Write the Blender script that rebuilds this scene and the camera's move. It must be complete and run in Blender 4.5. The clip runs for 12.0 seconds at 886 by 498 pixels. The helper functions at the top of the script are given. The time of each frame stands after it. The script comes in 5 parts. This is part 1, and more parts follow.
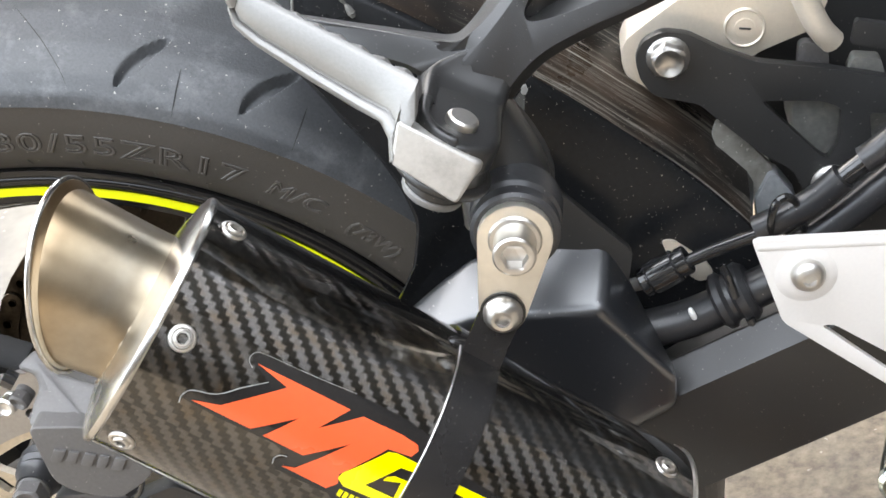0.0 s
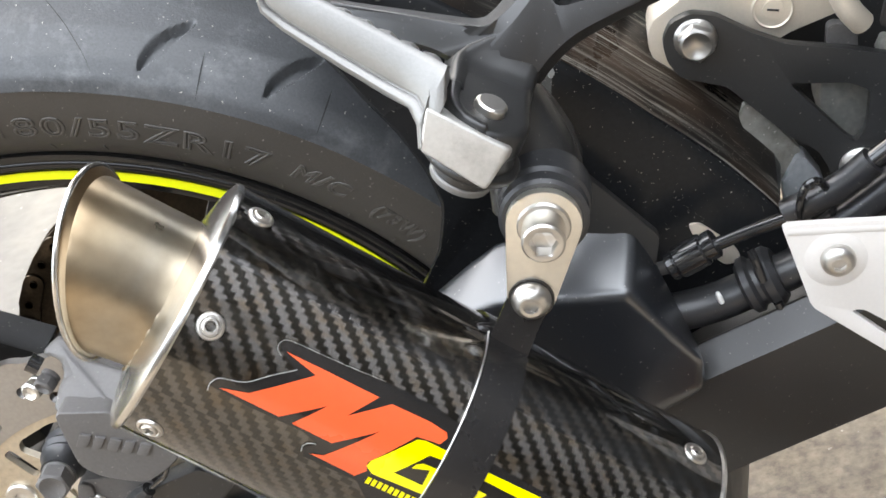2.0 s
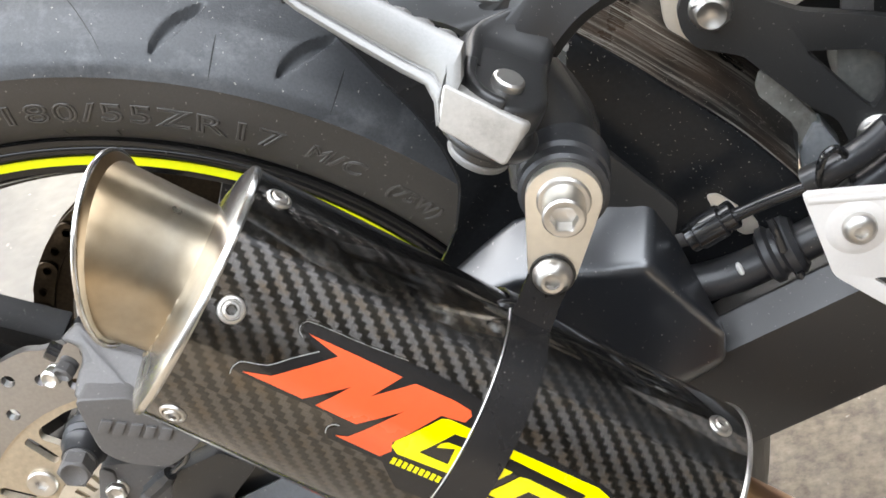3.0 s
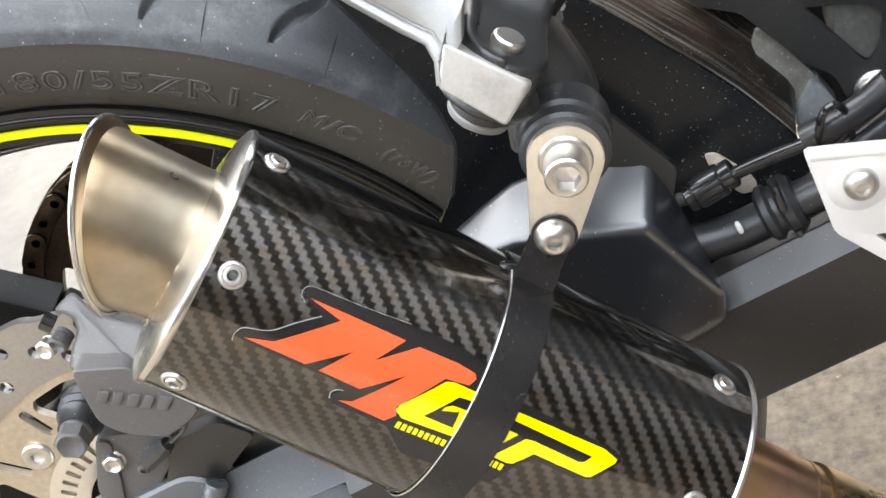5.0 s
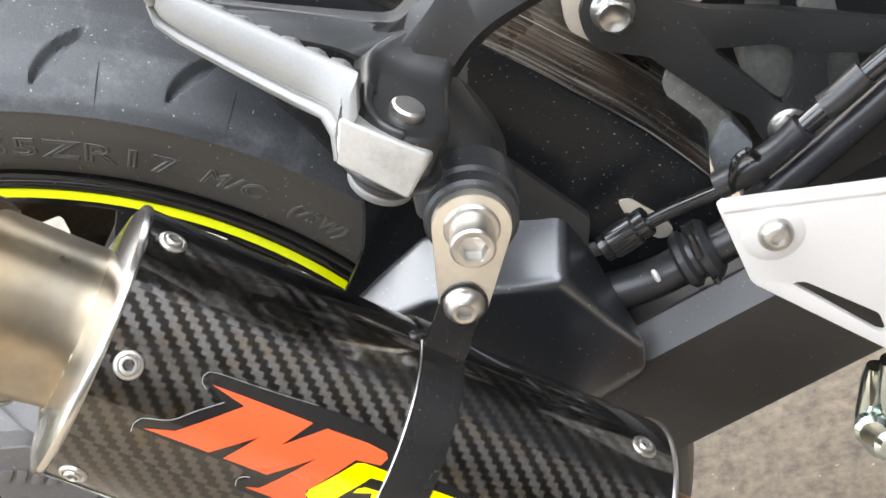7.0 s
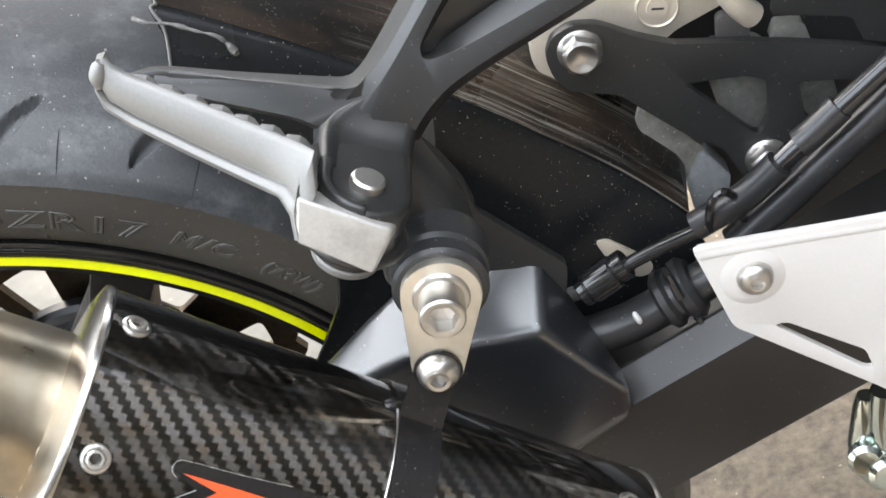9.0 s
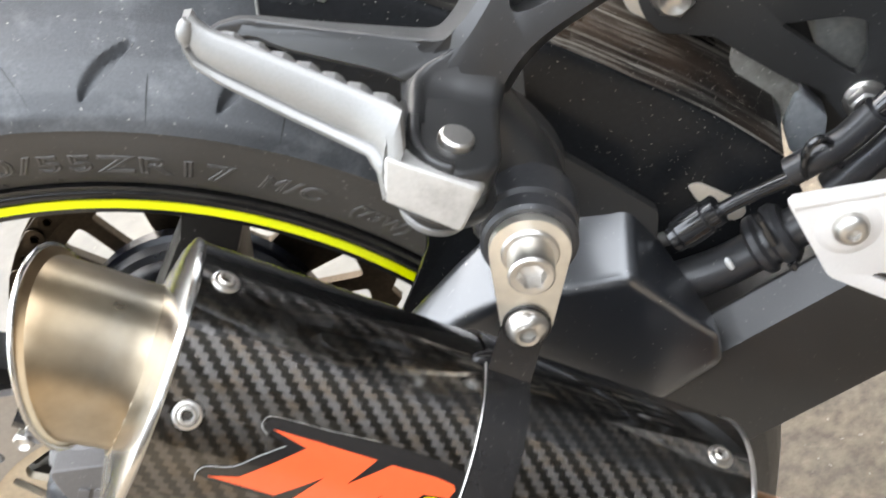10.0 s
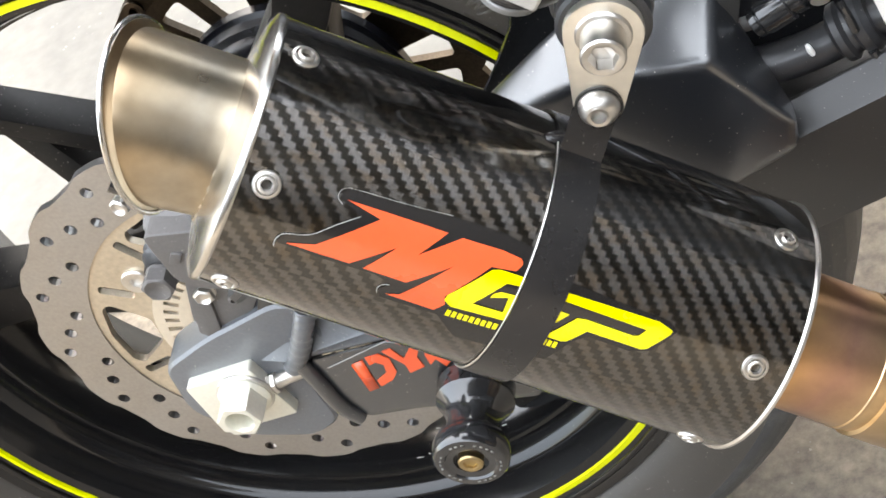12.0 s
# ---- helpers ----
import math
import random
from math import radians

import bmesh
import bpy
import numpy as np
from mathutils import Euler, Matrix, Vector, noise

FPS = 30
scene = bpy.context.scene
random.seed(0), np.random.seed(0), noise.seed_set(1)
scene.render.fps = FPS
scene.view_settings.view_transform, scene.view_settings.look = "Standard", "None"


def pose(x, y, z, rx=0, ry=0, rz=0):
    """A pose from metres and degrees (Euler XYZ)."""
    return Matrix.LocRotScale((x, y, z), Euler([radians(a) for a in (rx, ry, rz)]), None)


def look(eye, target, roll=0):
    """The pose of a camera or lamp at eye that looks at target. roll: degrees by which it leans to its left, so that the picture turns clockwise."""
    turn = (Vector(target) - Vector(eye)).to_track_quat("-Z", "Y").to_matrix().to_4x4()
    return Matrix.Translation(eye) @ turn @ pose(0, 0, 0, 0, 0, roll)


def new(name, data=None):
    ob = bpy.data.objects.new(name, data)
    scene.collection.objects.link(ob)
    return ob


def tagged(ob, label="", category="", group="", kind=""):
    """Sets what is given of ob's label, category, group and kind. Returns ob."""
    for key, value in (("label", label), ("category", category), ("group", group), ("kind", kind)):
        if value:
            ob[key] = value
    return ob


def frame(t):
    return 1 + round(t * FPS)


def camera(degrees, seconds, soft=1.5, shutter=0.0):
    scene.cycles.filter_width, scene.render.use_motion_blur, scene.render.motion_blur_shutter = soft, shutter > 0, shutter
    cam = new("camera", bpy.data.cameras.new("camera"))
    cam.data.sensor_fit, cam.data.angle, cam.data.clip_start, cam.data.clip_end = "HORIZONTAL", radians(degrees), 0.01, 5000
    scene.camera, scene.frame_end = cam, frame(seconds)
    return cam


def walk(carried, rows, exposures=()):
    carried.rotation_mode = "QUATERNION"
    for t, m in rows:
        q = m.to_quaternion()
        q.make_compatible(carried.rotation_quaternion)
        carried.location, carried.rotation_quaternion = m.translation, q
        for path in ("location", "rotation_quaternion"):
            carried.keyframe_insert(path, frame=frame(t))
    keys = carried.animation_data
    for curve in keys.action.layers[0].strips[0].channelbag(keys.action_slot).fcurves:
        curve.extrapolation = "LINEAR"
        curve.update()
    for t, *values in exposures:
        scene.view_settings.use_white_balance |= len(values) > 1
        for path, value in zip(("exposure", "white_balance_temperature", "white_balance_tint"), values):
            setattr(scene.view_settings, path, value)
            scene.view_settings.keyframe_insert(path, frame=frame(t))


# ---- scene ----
cam = camera(31.93, 12.0, soft=1.6, shutter=0.2)
walk(cam, [
    (0, pose(0.3378, -0.6597, 0.7914, 60.264, 14.948, 3.631)),
    (0.5, pose(0.3383, -0.6634, 0.7914, 60.137, 14.687, 4.081)),
    (1, pose(0.3382, -0.6648, 0.7923, 59.914, 14.713, 4.249)),
    (1.5, pose(0.3373, -0.6609, 0.7985, 59.574, 15.025, 4.113)),
    (2, pose(0.3329, -0.6549, 0.7951, 59.357, 15.279, 3.990)),
    (2.5, pose(0.3302, -0.6536, 0.7951, 58.701, 16.206, 3.632)),
    (3, pose(0.3279, -0.6519, 0.7952, 58.317, 16.565, 3.466)),
    (3.2, pose(0.3280, -0.6498, 0.7975, 57.761, 16.722, 3.302)),
    (4.8, pose(0.3200, -0.6519, 0.7937, 56.916, 17.020, 2.447)),
    (5, pose(0.3191, -0.6498, 0.7925, 56.897, 16.922, 2.283)),
    (5.5, pose(0.3200, -0.6377, 0.7901, 56.460, 16.517, 1.500)),
    (6, pose(0.3239, -0.6324, 0.7922, 56.312, 16.067, 0.796)),
    (6.5, pose(0.3273, -0.6271, 0.7970, 55.939, 16.406, 0.097)),
    (6.7, pose(0.3304, -0.6198, 0.8026, 55.690, 16.793, -0.356)),
    (8.3, pose(0.3355, -0.6211, 0.8032, 55.135, 18.815, -2.543)),
    (8.5, pose(0.3402, -0.6183, 0.8059, 55.034, 19.258, -2.478)),
    (9, pose(0.3500, -0.5940, 0.8158, 54.103, 19.770, -2.544)),
    (9.5, pose(0.3616, -0.5733, 0.8199, 53.338, 20.269, -1.898)),
    (9.8, pose(0.3554, -0.5732, 0.8212, 52.021, 20.791, -1.450)),
    (10, pose(0.3546, -0.5799, 0.8269, 51.353, 21.731, 0.279)),
    (10.2, pose(0.3514, -0.5932, 0.8258, 50.703, 22.322, 1.399)),
    (10.5, pose(0.3549, -0.6008, 0.8315, 49.135, 23.255, 3.170)),
    (10.8, pose(0.3635, -0.5950, 0.8339, 48.046, 23.412, 4.193)),
    (11, pose(0.3667, -0.5963, 0.8312, 48.061, 23.714, 4.884)),
    (11.5, pose(0.3651, -0.5945, 0.8294, 45.967, 23.367, 5.118)),
    (12, pose(0.3688, -0.5906, 0.8302, 44.920, 23.298, 4.565)),
], exposures=[(0.0, 2.78, 7400, 7), (0.5, 2.70, 7400, 7), (1.0, 2.69, 7400, 7), (3.0, 2.73, 7400, 7), (5.5, 2.83, 7400, 7), (6.5, 2.86, 7400, 7), (8.5, 2.68, 7400, 7), (9.3, 2.65, 7400, 7), (10.0, 2.87, 7400, 7), (10.5, 3.02, 7400, 7), (11.0, 2.97, 7400, 7), (11.5, 2.89, 7400, 7), (12.0, 2.87, 7400, 7)])

# ---- light ----
world = bpy.data.worlds.new("open_sky")
scene.world = world
world.use_nodes = True
wn = world.node_tree
sky = wn.nodes.new("ShaderNodeTexSky")
sky.sky_type = "NISHITA"
sky.sun_disc = False
sky.sun_elevation = radians(51)
sky.sun_rotation = radians(-32)
sky.air_density, sky.dust_density = 1.0, 2.5
wn.nodes["Background"].inputs[1].default_value = 0.10
# thin bright cloud over the blue: three times as bright overhead as at the horizon
way, split, high, veil, both = (wn.nodes.new(k) for k in ("ShaderNodeTexCoord", "ShaderNodeSeparateXYZ", "ShaderNodeMapRange", "ShaderNodeVectorMath", "ShaderNodeVectorMath"))
wn.links.new(way.outputs["Generated"], split.inputs[0])
wn.links.new(split.outputs["Z"], high.inputs[0])
high.inputs[3].default_value, high.inputs[4].default_value = 2.6, 7.8
veil.operation, both.operation = "MULTIPLY", "ADD"
veil.inputs[0].default_value = (0.91, 0.98, 1.12)
wn.links.new(high.outputs[0], veil.inputs[1])
wn.links.new(veil.outputs[0], both.inputs[0])
wn.links.new(sky.outputs[0], both.inputs[1])
wn.links.new(both.outputs[0], wn.nodes["Background"].inputs[0])
sun = new("sun", bpy.data.lights.new("sun", "SUN"))
sun.data.energy, sun.data.angle, sun.data.color = 1.2, radians(6), (1.0, 0.95, 0.87)
sun.matrix_world = look((-1.0, 1.6, 2.3), (0, 0, 0))


# ---- materials ----
def mat(name, colour, rough=0.5, metal=0.0, vary=0.15, grain=300.0, bump=0.05, coat=0.0, dust=0.0, dust_scale=500,
        wear=0.0, wear_colour=(0.4, 0.38, 0.35), stretch=(1, 1, 1), spec=0.5, specks=9, coat_rough=0.06):
    """A painted, moulded or metal surface: colour varied at two scales, fine relief, specks of dust and rubbed patches."""
    m = bpy.data.materials.new(name)
    m.use_nodes = True
    nt = m.node_tree
    n, ln = nt.nodes, nt.links
    b = n["Principled BSDF"]
    tc = n.new("ShaderNodeTexCoord")
    mp = n.new("ShaderNodeMapping")
    mp.inputs["Scale"].default_value = stretch
    ln.new(tc.outputs["Object"], mp.inputs[0])
    fine = n.new("ShaderNodeTexNoise")
    fine.inputs["Scale"].default_value, fine.inputs["Detail"].default_value = grain, 4
    big = n.new("ShaderNodeTexNoise")
    big.inputs["Scale"].default_value, big.inputs["Detail"].default_value = 22, 5
    for q in (fine, big):
        ln.new(mp.outputs[0], q.inputs["Vector"])
    add = n.new("ShaderNodeMath")
    add.operation = "ADD"
    ln.new(fine.outputs[0], add.inputs[0])
    ln.new(big.outputs[0], add.inputs[1])
    ramp = n.new("ShaderNodeMapRange")
    ramp.inputs[1].default_value, ramp.inputs[2].default_value = 0.6, 1.4
    ramp.inputs[3].default_value, ramp.inputs[4].default_value = 1 - vary, 1 + vary
    ln.new(add.outputs[0], ramp.inputs[0])
    mul = n.new("ShaderNodeVectorMath")
    mul.operation = "MULTIPLY"
    mul.inputs[0].default_value = colour
    ln.new(ramp.outputs[0], mul.inputs[1])
    out = mul.outputs[0]
    rr = n.new("ShaderNodeMapRange")
    rr.inputs[1].default_value, rr.inputs[2].default_value = 0.3, 0.7
    rr.inputs[3].default_value, rr.inputs[4].default_value = max(0.02, rough * 0.8), min(1, rough * 1.25)
    ln.new(big.outputs[0], rr.inputs[0])
    rough_out = rr.outputs[0]

    def over(mask, tint, current):
        mix = n.new("ShaderNodeMix")
        mix.data_type = "RGBA"
        ln.new(mask, mix.inputs[0])
        ln.new(current, mix.inputs[6])
        mix.inputs[7].default_value = (*tint, 1)
        return mix.outputs[2]

    if wear:
        w = n.new("ShaderNodeTexNoise")
        w.inputs["Scale"].default_value, w.inputs["Detail"].default_value = 38, 8
        w.inputs["Roughness"].default_value = 0.75
        ln.new(mp.outputs[0], w.inputs["Vector"])
        wm = n.new("ShaderNodeMapRange")
        wm.inputs[1].default_value, wm.inputs[2].default_value = 0.52, 0.72
        wm.inputs[4].default_value = wear
        ln.new(w.outputs[0], wm.inputs[0])
        out = over(wm.outputs[0], wear_colour, out)
    if dust:
        v = n.new("ShaderNodeTexVoronoi")
        v.inputs["Scale"].default_value = dust_scale
        bend = n.new("ShaderNodeTexNoise")
        bend.inputs["Scale"].default_value, bend.inputs["Detail"].default_value = dust_scale * 1.3, 2
        ln.new(tc.outputs["Object"], bend.inputs["Vector"])
        shift = n.new("ShaderNodeVectorMath")
        shift.operation = "MULTIPLY_ADD"
        shift.inputs[1].default_value = (1.1 / dust_scale,) * 3
        ln.new(bend.outputs["Color"], shift.inputs[0])
        ln.new(tc.outputs["Object"], shift.inputs[2])
        ln.new(shift.outputs[0], v.inputs["Vector"])
        c = n.new("ShaderNodeMath")
        c.operation = "LESS_THAN"
        size = n.new("ShaderNodeMath")
        size.operation = "MULTIPLY"
        sep = n.new("ShaderNodeSeparateColor")
        ln.new(v.outputs["Color"], sep.inputs[0])
        power = n.new("ShaderNodeMath")
        power.operation = "POWER"
        power.inputs[1].default_value = specks
        ln.new(sep.outputs[0], power.inputs[0])
        ln.new(power.outputs[0], size.inputs[0])
        size.inputs[1].default_value = 0.26
        ln.new(v.outputs["Distance"], c.inputs[0])
        ln.new(size.outputs[0], c.inputs[1])
        s = n.new("ShaderNodeMath")
        s.operation = "MULTIPLY"
        s.inputs[1].default_value = dust
        ln.new(c.outputs[0], s.inputs[0])
        out = over(s.outputs[0], (0.5, 0.47, 0.42), out)
    ln.new(out, b.inputs["Base Color"])
    ln.new(rough_out, b.inputs["Roughness"])
    b.inputs["Metallic"].default_value = metal
    b.inputs["Specular IOR Level"].default_value = spec
    if coat:
        b.inputs["Coat Weight"].default_value, b.inputs["Coat Roughness"].default_value = coat, coat_rough
        b.inputs["Coat IOR"].default_value = 1.6
    if bump:
        bp = n.new("ShaderNodeBump")
        bp.inputs["Strength"].default_value, bp.inputs["Distance"].default_value = bump, 0.001
        ln.new(fine.outputs[0], bp.inputs["Height"])
        ln.new(bp.outputs[0], b.inputs["Normal"])
    return m


def carbon_material():
    """Two-by-two twill carbon cloth under a clear gloss coat, woven along the sheet's own coordinates."""
    m = bpy.data.materials.new("carbon_twill")
    m.use_nodes = True
    n, ln = m.node_tree.nodes, m.node_tree.links
    b = n["Principled BSDF"]
    uv = n.new("ShaderNodeUVMap")
    sep = n.new("ShaderNodeSeparateXYZ")
    ln.new(uv.outputs[0], sep.inputs[0])

    def calc(op, a, c=None):
        q = n.new("ShaderNodeMath")
        q.operation = op
        for k, s in enumerate((a, c)):
            if s is None:
                continue
            if isinstance(s, (int, float)):
                q.inputs[k].default_value = s
            else:
                ln.new(s, q.inputs[k])
        return q.outputs[0]

    i = calc("FLOOR", calc("MULTIPLY", sep.outputs[0], 1 / 0.0021))
    j = calc("FLOOR", calc("MULTIPLY", sep.outputs[1], 1 / 0.0021))
    k = calc("LESS_THAN", calc("FLOORED_MODULO", calc("ADD", i, j), 4), 1.5)
    nz = n.new("ShaderNodeTexNoise")
    nz.inputs["Scale"].default_value, nz.inputs["Detail"].default_value = 60, 4
    tows = n.new("ShaderNodeTexNoise")
    tows.inputs["Scale"].default_value, tows.inputs["Detail"].default_value = 900, 2
    mix = n.new("ShaderNodeMix")
    mix.data_type = "RGBA"
    ln.new(k, mix.inputs[0])
    # light and dark tow colours carry part of the fibres' sheen
    mix.inputs[6].default_value, mix.inputs[7].default_value = (0.062, 0.059, 0.055, 1), (0.165, 0.155, 0.145, 1)
    scale = n.new("ShaderNodeMix")
    scale.data_type, scale.blend_type = "RGBA", "MULTIPLY"
    scale.inputs[0].default_value = 0.6
    ln.new(mix.outputs[2], scale.inputs[6])
    ln.new(tows.outputs[0], scale.inputs[7])
    stain = n.new("ShaderNodeTexNoise")
    stain.inputs["Scale"].default_value, stain.inputs["Detail"].default_value = 26, 3
    sm = n.new("ShaderNodeMapRange")
    sm.inputs[1].default_value, sm.inputs[2].default_value, sm.inputs[4].default_value = 0.48, 0.68, 0.75
    ln.new(stain.outputs[0], sm.inputs[0])
    tint = n.new("ShaderNodeMix")
    tint.data_type, tint.blend_type = "RGBA", "MULTIPLY"
    ln.new(sm.outputs[0], tint.inputs[0])
    ln.new(scale.outputs[2], tint.inputs[6])
    tint.inputs[7].default_value = (1.0, 0.80, 0.58, 1)
    ln.new(tint.outputs[2], b.inputs["Base Color"])
    b.inputs["Coat IOR"].default_value = 1.6
    b.inputs["Anisotropic"].default_value = 0.95
    tg = n.new("ShaderNodeTangent")
    tg.direction_type, tg.uv_map = "UV_MAP", "cloth"
    ln.new(tg.outputs[0], b.inputs["Tangent"])
    ln.new(calc("MULTIPLY", calc("SUBTRACT", 1, k), 0.25), b.inputs["Anisotropic Rotation"])
    b.inputs["Metallic"].default_value = 1.0
    b.inputs["Roughness"].default_value = 0.26
    b.inputs["Coat Weight"].default_value = 1.0
    cr = n.new("ShaderNodeMapRange")
    cr.inputs[3].default_value, cr.inputs[4].default_value = 0.02, 0.10
    ln.new(nz.outputs[0], cr.inputs[0])
    ln.new(cr.outputs[0], b.inputs["Coat Roughness"])
    bp = n.new("ShaderNodeBump")
    bp.inputs["Strength"].default_value, bp.inputs["Distance"].default_value = 0.25, 0.0004
    ln.new(k, bp.inputs["Height"])
    ln.new(bp.outputs[0], b.inputs["Normal"])
    return m


RUBBER = mat("tyre_rubber_tread", (0.048, 0.0505, 0.054), 0.44, vary=0.3, grain=900, bump=0.15, dust=0.6, dust_scale=520, wear=0.4, wear_colour=(0.20, 0.205, 0.21), spec=0.6)
SIDEWALL = mat("tyre_rubber_sidewall", (0.046, 0.041, 0.036), 0.5, vary=0.2, grain=1200, bump=0.1, dust=0.4, dust_scale=620)
RIM_BLACK = mat("gloss_black_rim", (0.007, 0.0068, 0.007), 0.13, vary=0.3, grain=200, bump=0.015, dust=0.12, dust_scale=800, spec=0.45)
SPOKE_BLACK = mat("satin_black_spoke", (0.011, 0.010, 0.0095), 0.42, vary=0.3, grain=300, bump=0.03, dust=0.4, dust_scale=800, spec=0.2)
STRIPE = mat("neon_yellow_tape", (0.76, 0.80, 0.003), 0.35, vary=0.06, bump=0.02)
DISC = mat("brushed_disc_steel", (0.40, 0.385, 0.37), 0.42, 1.0, vary=0.12, grain=500, bump=0.06, wear=0.25, wear_colour=(0.40, 0.375, 0.345))
CARRIER = mat("tan_disc_carrier", (0.54, 0.465, 0.36), 0.45, 0.8, vary=0.2, grain=300, bump=0.05)
CALIPER = mat("grey_cast_caliper", (0.105, 0.099, 0.096), 0.5, vary=0.15, grain=700, bump=0.08, dust=0.5, dust_scale=700)
ARM = mat("satin_black_paint", (0.013, 0.0145, 0.018), 0.33, vary=0.2, grain=1500, bump=0.10, dust=0.6, dust_scale=900, coat=1.0, coat_rough=0.22, spec=0.8, specks=10)
ARM.node_tree.nodes["Principled BSDF"].inputs["Coat IOR"].default_value = 1.72
# paler than ARM: sky reflection on the arm's facets put into the colour
ARM_GREY = mat("grey_sky_tinted_paint", (0.105, 0.112, 0.122), 0.34, vary=0.15, grain=700, bump=0.06, dust=0.5, dust_scale=700, coat=0.5, coat_rough=0.25)
BLACK_CAST = mat("satin_black_casting", (0.017, 0.0165, 0.0165), 0.40, vary=0.15, grain=1800, bump=0.10, dust=0.22, dust_scale=900, coat=0.25, coat_rough=0.28, spec=0.6)
PLATE = mat("matt_black_plate", (0.026, 0.026, 0.026), 0.5, vary=0.12, grain=1500, bump=0.08, dust=0.3, dust_scale=700)
PLASTIC = mat("black_plastic_guard", (0.014, 0.0145, 0.0155), 0.24, vary=0.2, grain=500, bump=0.03, dust=0.7, dust_scale=1050, specks=9, spec=0.18)
ALU = mat("bare_cast_aluminium", (0.235, 0.230, 0.222), 0.42, 0.35, vary=0.08, grain=900, bump=0.12, wear=0.35, wear_colour=(0.20, 0.196, 0.19))
STEEL = mat("stainless_steel", (0.62, 0.595, 0.56), 0.36, 1.0, vary=0.08, grain=400, bump=0.03)
BRUSHED = mat("brushed_steel_plate", (0.80, 0.755, 0.67), 0.34, 0.9, vary=0.08, grain=250, bump=0.05)
TITAN = mat("heat_tinted_titanium", (0.41, 0.375, 0.33), 0.34, 1.0, vary=0.14, grain=200, bump=0.03, wear=0.5, wear_colour=(0.44, 0.40, 0.34))
PIPE = mat("blued_header_pipe", (0.62, 0.52, 0.42), 0.3, 1.0, vary=0.3, grain=60, bump=0.03, wear=0.6, wear_colour=(0.55, 0.42, 0.36))
STRAP = mat("black_anodised_strap", (0.014, 0.013, 0.013), 0.26, vary=0.2, grain=300, bump=0.02, dust=0.2, dust_scale=900)


def heat_tint(m, axis, stops, span):
    """Lay the colours that heat leaves on bare metal along an axis."""
    n, ln = m.node_tree.nodes, m.node_tree.links
    b = n["Principled BSDF"]
    tc = n.new("ShaderNodeTexCoord")
    dot = n.new("ShaderNodeVectorMath")
    dot.operation = "DOT_PRODUCT"
    dot.inputs[1].default_value = axis
    ln.new(tc.outputs["Object"], dot.inputs[0])
    nz = n.new("ShaderNodeTexNoise")
    nz.inputs["Scale"].default_value, nz.inputs["Detail"].default_value = 45, 3
    ln.new(tc.outputs["Object"], nz.inputs["Vector"])
    wob = n.new("ShaderNodeMath")
    wob.operation = "MULTIPLY_ADD"
    wob.inputs[1].default_value = 0.018
    ln.new(nz.outputs[0], wob.inputs[0])
    ln.new(dot.outputs["Value"], wob.inputs[2])
    mr = n.new("ShaderNodeMapRange")
    mr.inputs[1].default_value, mr.inputs[2].default_value = span
    ln.new(wob.outputs[0], mr.inputs[0])
    ramp = n.new("ShaderNodeValToRGB")
    while len(ramp.color_ramp.elements) < len(stops):
        ramp.color_ramp.elements.new(0.5)
    for e, (at, c) in zip(ramp.color_ramp.elements, stops):
        e.position, e.color = at, (*c, 1)
    ln.new(mr.outputs[0], ramp.inputs[0])
    mix = n.new("ShaderNodeMix")
    mix.data_type, mix.blend_type = "RGBA", "MULTIPLY"
    mix.inputs[0].default_value = 1.0
    ln.new(b.inputs["Base Color"].links[0].from_socket, mix.inputs[6])
    ln.new(ramp.outputs[0], mix.inputs[7])
    ln.new(mix.outputs[2], b.inputs["Base Color"])


# positions along the muffler's axis, in metres from the origin
heat_tint(TITAN, (0.68316, -0.0120, -0.73017), [(0.0, (0.85, 0.66, 0.45)), (0.25, (1.0, 0.86, 0.66)), (0.6, (1.0, 0.95, 0.85)), (1.0, (0.92, 0.80, 0.62))], (-0.335, -0.285))
heat_tint(PIPE, (0.68316, -0.0120, -0.73017), [(0.0, (0.75, 0.72, 0.70)), (0.22, (1.0, 0.72, 0.40)), (0.42, (0.72, 0.50, 0.45)), (0.60, (1.0, 0.85, 0.60)), (0.8, (0.85, 0.75, 0.62)), (1.0, (0.7, 0.62, 0.5))], (-0.10, 0.0))
RED = mat("orange_red_decal", (0.78, 0.098, 0.030), 0.25, vary=0.06, bump=0.01, coat=0.4)
YELLOW = mat("yellow_decal", (0.78, 0.68, 0.0), 0.25, vary=0.04, bump=0.01, coat=0.6)
DECAL_BLACK = mat("black_decal_film", (0.010, 0.009, 0.009), 0.2, vary=0.1, bump=0.01, coat=0.4)
DECAL_EDGE = mat("clear_film_edge", (0.30, 0.30, 0.29), 0.35, vary=0.1, bump=0.01)
GUARD = mat("silver_painted_guard", (0.70, 0.675, 0.65), 0.36, 0.1, vary=0.03, grain=700, bump=0.03)
# brighter copy of ALU: light on the pivot block's face put into the colour
ALU_BRIGHT = mat("brightened_aluminium", (0.50, 0.485, 0.46), 0.42, 0.25, vary=0.10, grain=600, bump=0.08, wear=0.6, wear_colour=(0.25, 0.235, 0.215))
FRAME_SILVER = mat("champagne_frame_alloy", (0.74, 0.66, 0.55), 0.38, 0.35, vary=0.06, grain=800, bump=0.04)
HOSE = mat("black_rubber_hose", (0.028, 0.028, 0.030), 0.38, vary=0.2, grain=600, bump=0.06, dust=0.4, dust_scale=700, coat=0.2)
